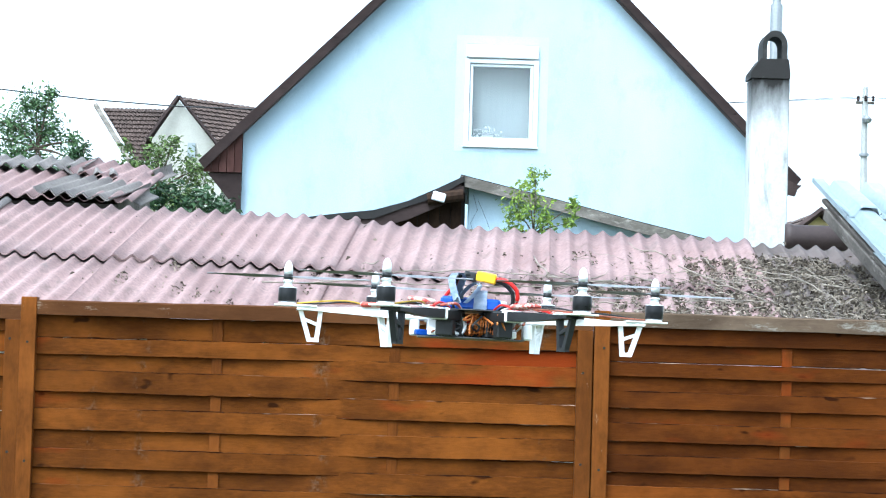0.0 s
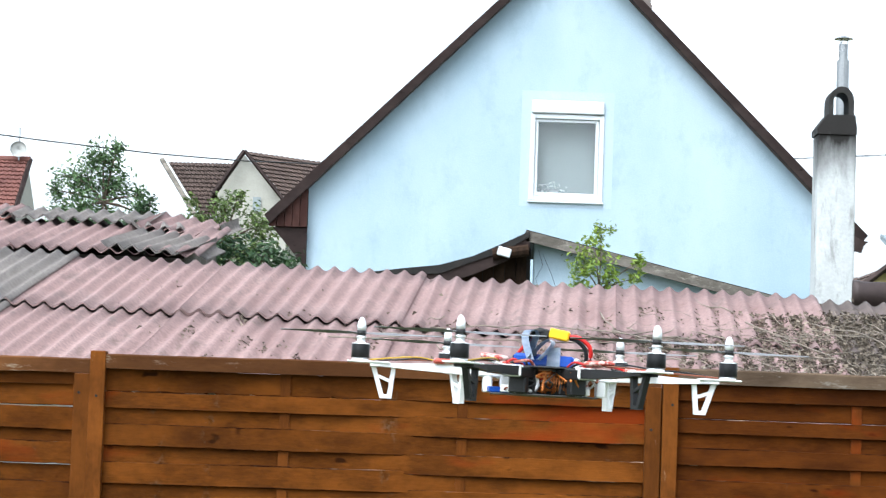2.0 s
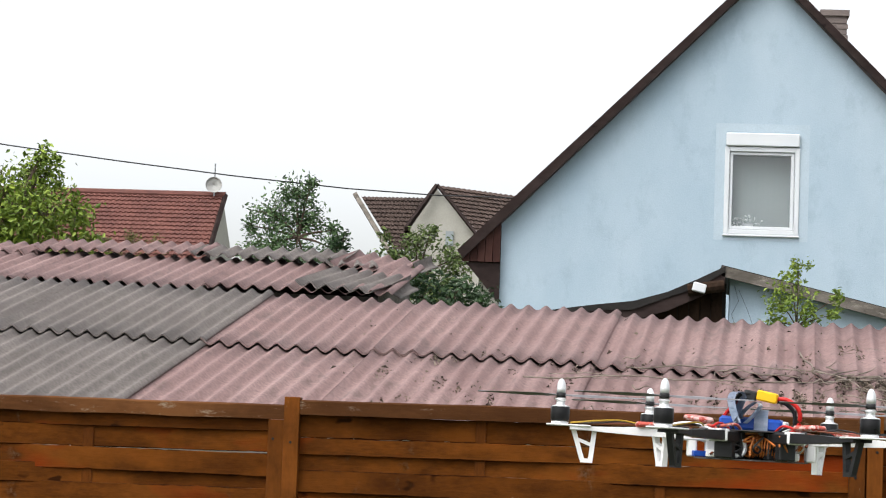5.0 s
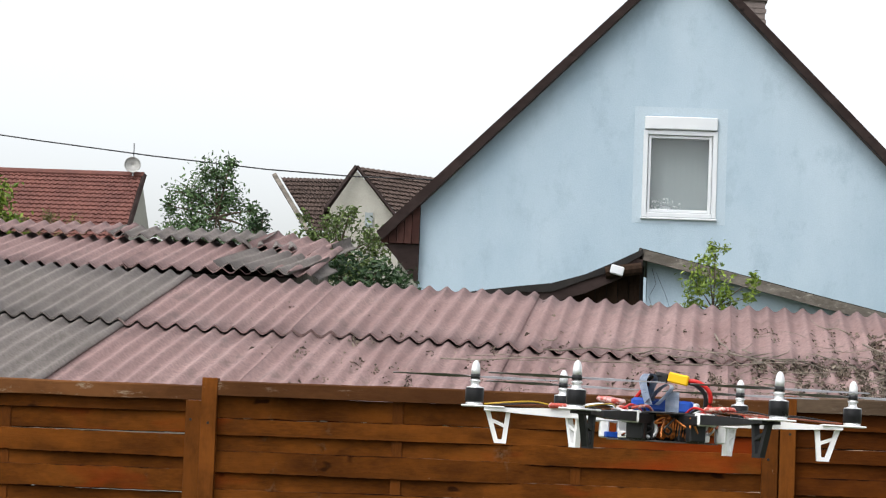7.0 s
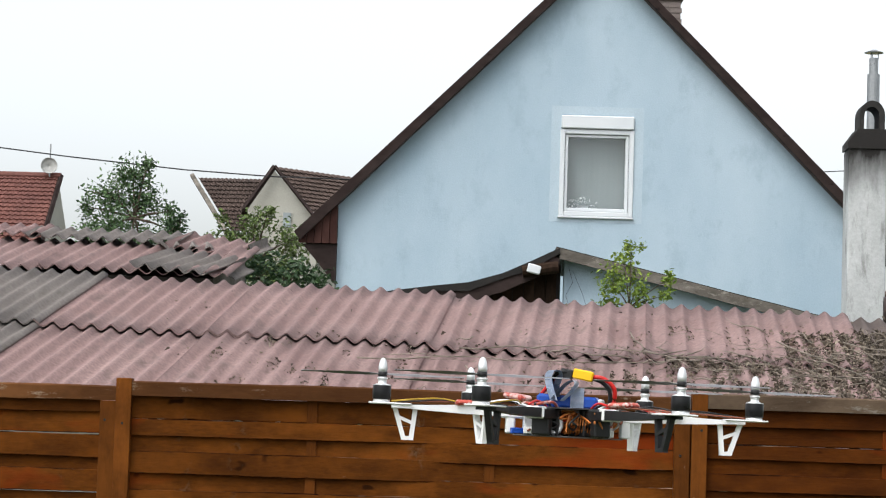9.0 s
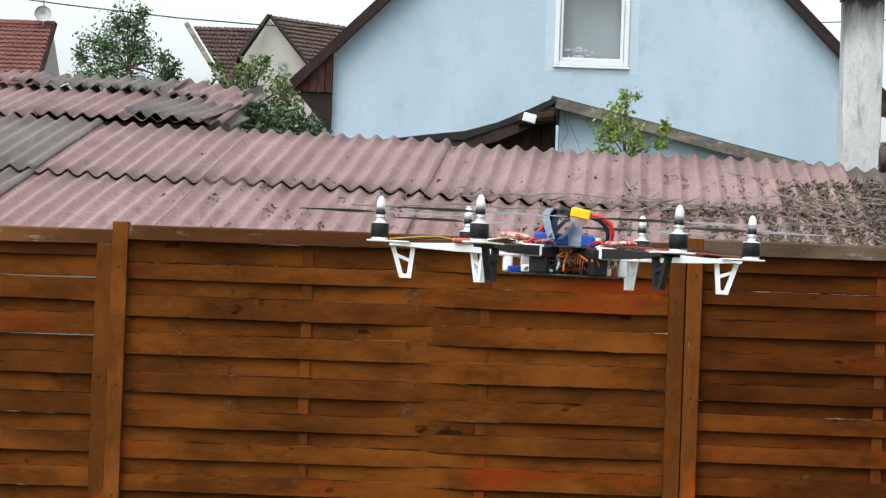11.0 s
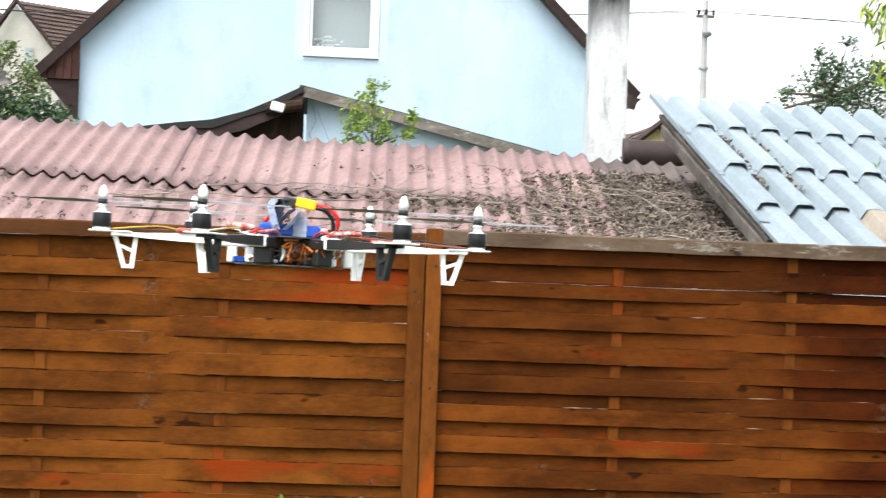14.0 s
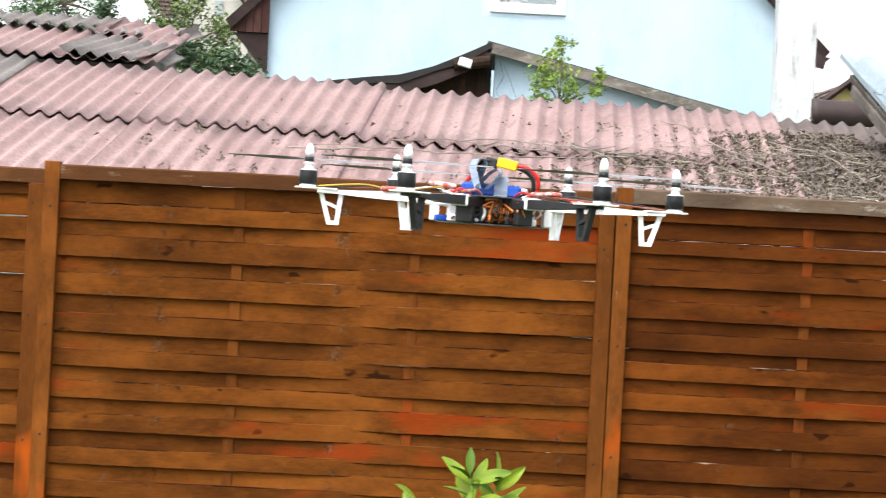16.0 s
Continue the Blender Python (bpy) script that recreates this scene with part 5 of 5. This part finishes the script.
lathe(bm, ((0.0132, 0.0248), (0.0128, 0.0256), (0.0085, 0.0268), (0.0064, 0.0276), (0.0062, 0.0335), (0.0078, 0.034), (0.0078, 0.0362), (0.0056, 0.0366), (0.0056, 0.038)), 24)
cap_m = mesh(bm, "cap", ALU)
bm = bmesh.new()
lathe(bm, ((0.0066, 0.038), (0.0070, 0.0384), (0.0070, 0.0444), (0.0066, 0.0448)), 20)
hub_m = mesh(bm, "hub", PLASTIC_B)
bm = bmesh.new()
lathe(bm, ((0.0064, 0.0449), (0.0066, 0.051), (0.0060, 0.057), (0.0046, 0.0615), (0.0026, 0.0645), (0.0003, 0.0655)), 20)
spin_m = mesh(bm, "spinner", ALU)
for me in (base_m, cap_m, hub_m, spin_m, bell_m):
    for p in me.polygons:
        p.use_smooth = abs(p.normal.z) < 0.9
prop_m = mesh(prop_mesh(), "blades", BLADE)
tie_m = mesh(box(bmesh.new(), 0.1, 0.112, -0.0148, 0.0148, -0.0055, 0.0125, bevel=0.002), "band", PLASTIC_W)
rng = random.Random(77)


def strand(points, r, m, name, parent, label="", steps=5, mm=None):
    """A thin wire through points, rounded."""
    pts = [Vector(p) for p in points]
    fine = []
    for i in range(len(pts) - 1):
        p0, p1, p2, p3 = pts[max(i - 1, 0)], pts[i], pts[i + 1], pts[min(i + 2, len(pts) - 1)]
        for k in range(steps):
            t = k / steps
            fine.append(0.5 * ((2 * p1) + (p2 - p0) * t + (2 * p0 - 5 * p1 + 4 * p2 - p3) * t * t + (3 * p1 - p0 - 3 * p2 + p3) * t ** 3))
    bm = bmesh.new()
    tube(bm, fine + [pts[-1]], r, 7)
    return part(name, bm, m, parent, label, mm, True)


for k, a in enumerate((2, 62, 122, 182, 242, 302)):
    black = k in (4, 5)
    c = PLASTIC_B if black else PLASTIC_W
    turn = pose(0, 0, 0, 0, 0, a)
    arm = part("arm", arm_m[c.name], c, drone, "black plastic arm" if black else "white plastic arm", turn)
    part("leg", leg_m[c.name], c, arm)
    part("motor_pad", pad_m, PLASTIC_W, arm)
    if black:
        part("band", tie_m, PLASTIC_W, arm, "white tie")
    motor = part("motor", base_m, ALU, drone, "motor with a black bell", turn @ pose(0.277, 0, 0.0083))
    part("bell", bell_m, BELL, motor, "black bell")
    part("cap", cap_m, ALU, motor)
    part("hub", hub_m, PLASTIC_B, motor)
    part("spinner", spin_m, ALU, motor, "silver bullet spinner")
    part("propeller", prop_m, BLADE, drone, "grey two-bladed propeller", turn @ pose(0.277, 0, 0.0083 + 0.0414) @ pose(0, 0, 0, 0, 0, -a + (4, -7, 9, -3, 6, -5)[k]))
    esc = part("speed_controller", box(bmesh.new(), 0.118, 0.168, -0.0125, 0.0125, 0.0105, 0.0185, bevel=0.003), SHRINK, drone, "red sleeved speed controller", turn @ pose(0, 0, 0, 0, rng.gauss(0, 3), rng.gauss(0, 5)))
    for j, (m, y) in enumerate(((BROWNWIRE, -0.005), (BLACKWIRE, 0.0), (YELLOWWIRE if k in (3, 4) else BLACKWIRE, 0.005))):
        strand([(0.165, y, 0.014), (0.19, y * 1.6 + rng.gauss(0, 0.003), 0.0135 + 0.002 * j), (0.225, y * 1.5, 0.0120 + 0.003 * (j == 2)), (0.262, y, 0.0105)], 0.0012, m, "motor_wire", drone, mm=turn)
    for m, y in ((REDWIRE, -0.004), (BLACKWIRE, 0.004)):
        strand([(0.12, y, 0.014), (0.095, y * 2 + rng.gauss(0, 0.004), 0.020), (0.070, y, 0.015), (0.05, y, 0.0)], 0.0019, m, "power_wire", drone, mm=turn)
    strand([(0.12, 0.009, 0.015), (0.09, 0.014 + rng.gauss(0, 0.004), 0.019), (0.06, 0.012, 0.012)], 0.0022, PLASTIC_W if k % 2 else SHRINK, "signal_lead", drone, mm=turn)
battery = part("battery", box(bmesh.new(), -0.046, 0.046, -0.016, 0.016, 0.0, 0.019, bevel=0.004), BLUE, drone, "blue battery pack", pose(0.0, 0.006, 0.0125, 0, 2, -12))
part("battery_end", box(bmesh.new(), 0.0461, 0.052, -0.014, 0.014, 0.002, 0.017, bevel=0.002), PLASTIC_W, battery, "white end label")


def band(line, width, m, name, parent, label, mm):
    """A flat strap that follows a line in x and z."""
    bm = bmesh.new()
    fine = []
    for i in range(len(line) - 1):
        p0, p1, p2, p3 = (Vector(line[min(max(j, 0), len(line) - 1)]) for j in (i - 1, i, i + 1, i + 2))
        for k in range(5):
            t = k / 5
            fine.append(0.5 * (2 * p1 + (p2 - p0) * t + (2 * p0 - 5 * p1 + 4 * p2 - p3) * t * t + (3 * p1 - p0 - 3 * p2 + p3) * t ** 3))
    fine.append(Vector(line[-1]))
    rows = [[bm.verts.new((x, s * width / 2, z)) for s in (-1, 1)] for x, z in fine]
    for p, q in zip(rows, rows[1:]):
        bm.faces.new((p[0], p[1], q[1], q[0]))
    bmesh.ops.solidify(bm, geom=bm.faces[:], thickness=0.0012)
    return part(name, bm, m, parent, label, mm, True)


loop = [(0.0, 0.010), (-0.008, 0.03), (-0.011, 0.045), (-0.006, 0.054), (0.003, 0.054), (0.007, 0.046), (0.002, 0.030), (0.004, 0.016)]
band(loop, 0.024, STRAP, "battery_strap", drone, "blue grey webbing strap", pose(-0.022, -0.017, 0.0125, 0, 0, 25))
band([(-0.004, 0.012), (0.012, 0.032), (0.026, 0.041), (0.032, 0.036), (0.024, 0.024), (0.010, 0.010)], 0.022, STRAP, "battery_strap", drone, "blue grey webbing strap", pose(-0.020, -0.016, 0.0125, 0, 0, -20))
band([(0.0, 0.0), (0.001, 0.012), (0.003, 0.029), (0.012, 0.030)], 0.02, STRAP, "battery_strap", drone, "blue grey webbing strap", pose(0.012, -0.0155, 0.0125, 0, 0, 80))
plug = part("connector", box(bmesh.new(), -0.015, 0.015, -0.008, 0.008, -0.0075, 0.0075, bevel=0.002), YELLOW, drone, "yellow power connector", pose(0.020, -0.014, 0.062, 0, 10, -10))
part("connector_sleeve", box(bmesh.new(), -0.034, -0.0151, -0.006, 0.006, -0.010, 0.004, bevel=0.002), PLASTIC_B, plug, "black sleeve")
strand([(0.034, -0.016, 0.060), (0.050, -0.020, 0.058), (0.066, -0.020, 0.044), (0.066, -0.014, 0.022), (0.054, -0.008, 0.012)], 0.0033, REDWIRE, "power_lead", drone, "thick red lead")
strand([(0.034, -0.010, 0.058), (0.048, -0.012, 0.053), (0.060, -0.012, 0.040), (0.060, -0.008, 0.020), (0.050, -0.004, 0.012)], 0.0033, BLACKWIRE, "power_lead", drone, "thick black lead")
strand([(0.0, -0.012, 0.064), (-0.012, -0.014, 0.066), (-0.024, -0.008, 0.058), (-0.03, 0.0, 0.036)], 0.003, BLACKWIRE, "power_lead", drone, "thick black lead")
strand([(0.004, -0.008, 0.060), (-0.010, -0.006, 0.060), (-0.026, 0.002, 0.050), (-0.04, 0.01, 0.032)], 0.003, REDWIRE, "power_lead", drone, "thick red lead")
# electronics and wiring between the plates
for i in range(34):
    a, r = rng.uniform(0, 6.28), rng.uniform(0.01, 0.065)
    p = [(r * math.cos(a) + rng.gauss(0, 0.012), r * math.sin(a) - 0.02 + rng.gauss(0, 0.012), rng.uniform(-0.027, 0.007)) for _ in range(5)]
    strand(p, 0.0016, (COPPER, BROWNWIRE, COPPER, REDWIRE, PLASTIC_W, BLACKWIRE)[i % 6], "inner_wire", drone)
bm = bmesh.new()
for i in range(14):
    a, b = 2 * math.pi * i / 14, 2 * math.pi * (i + 1) / 14
    tube(bm, [(0.012 * math.cos(a), 0, 0.012 * math.sin(a)), (0.012 * math.cos(b), 0, 0.012 * math.sin(b))], 0.0035, 6, False)
part("ferrite_ring", bm, ALU, drone, "pale ferrite ring", pose(-0.022, -0.062, -0.013, 0, 0, 20), True)
part("flight_controller", box(bmesh.new(), -0.018, 0.018, -0.018, 0.018, -0.029, -0.018, bevel=0.002), PLASTIC_B, drone, "dark flight controller box", pose(0.008, 0.0, 0.0))
part("receiver", box(bmesh.new(), -0.02, 0.02, -0.012, 0.012, -0.0285, -0.020, bevel=0.001), BLUE, drone, "small blue receiver board", pose(-0.066, -0.01, 0.0, 0, 0, 15))
coil = bmesh.new()
for i in range(9):
    tube(coil, [(0.004 * i - 0.018 + 0.001 * math.sin(t), -0.056 + 0.008 * math.cos(t), -0.012 + 0.012 * math.sin(t)) for t in (2 * math.pi * j / 10 for j in range(11))], 0.0013, 5, False)
part("copper_coil", coil, COPPER, drone, "orange wound wire", pose(0.018, 0, 0), True)
for x in (-0.058, 0.058):
    part("terminal", box(bmesh.new(), x - 0.008, x + 0.008, -0.062, -0.050, -0.028, -0.018, bevel=0.001), PLASTIC_W, drone, "white plug")
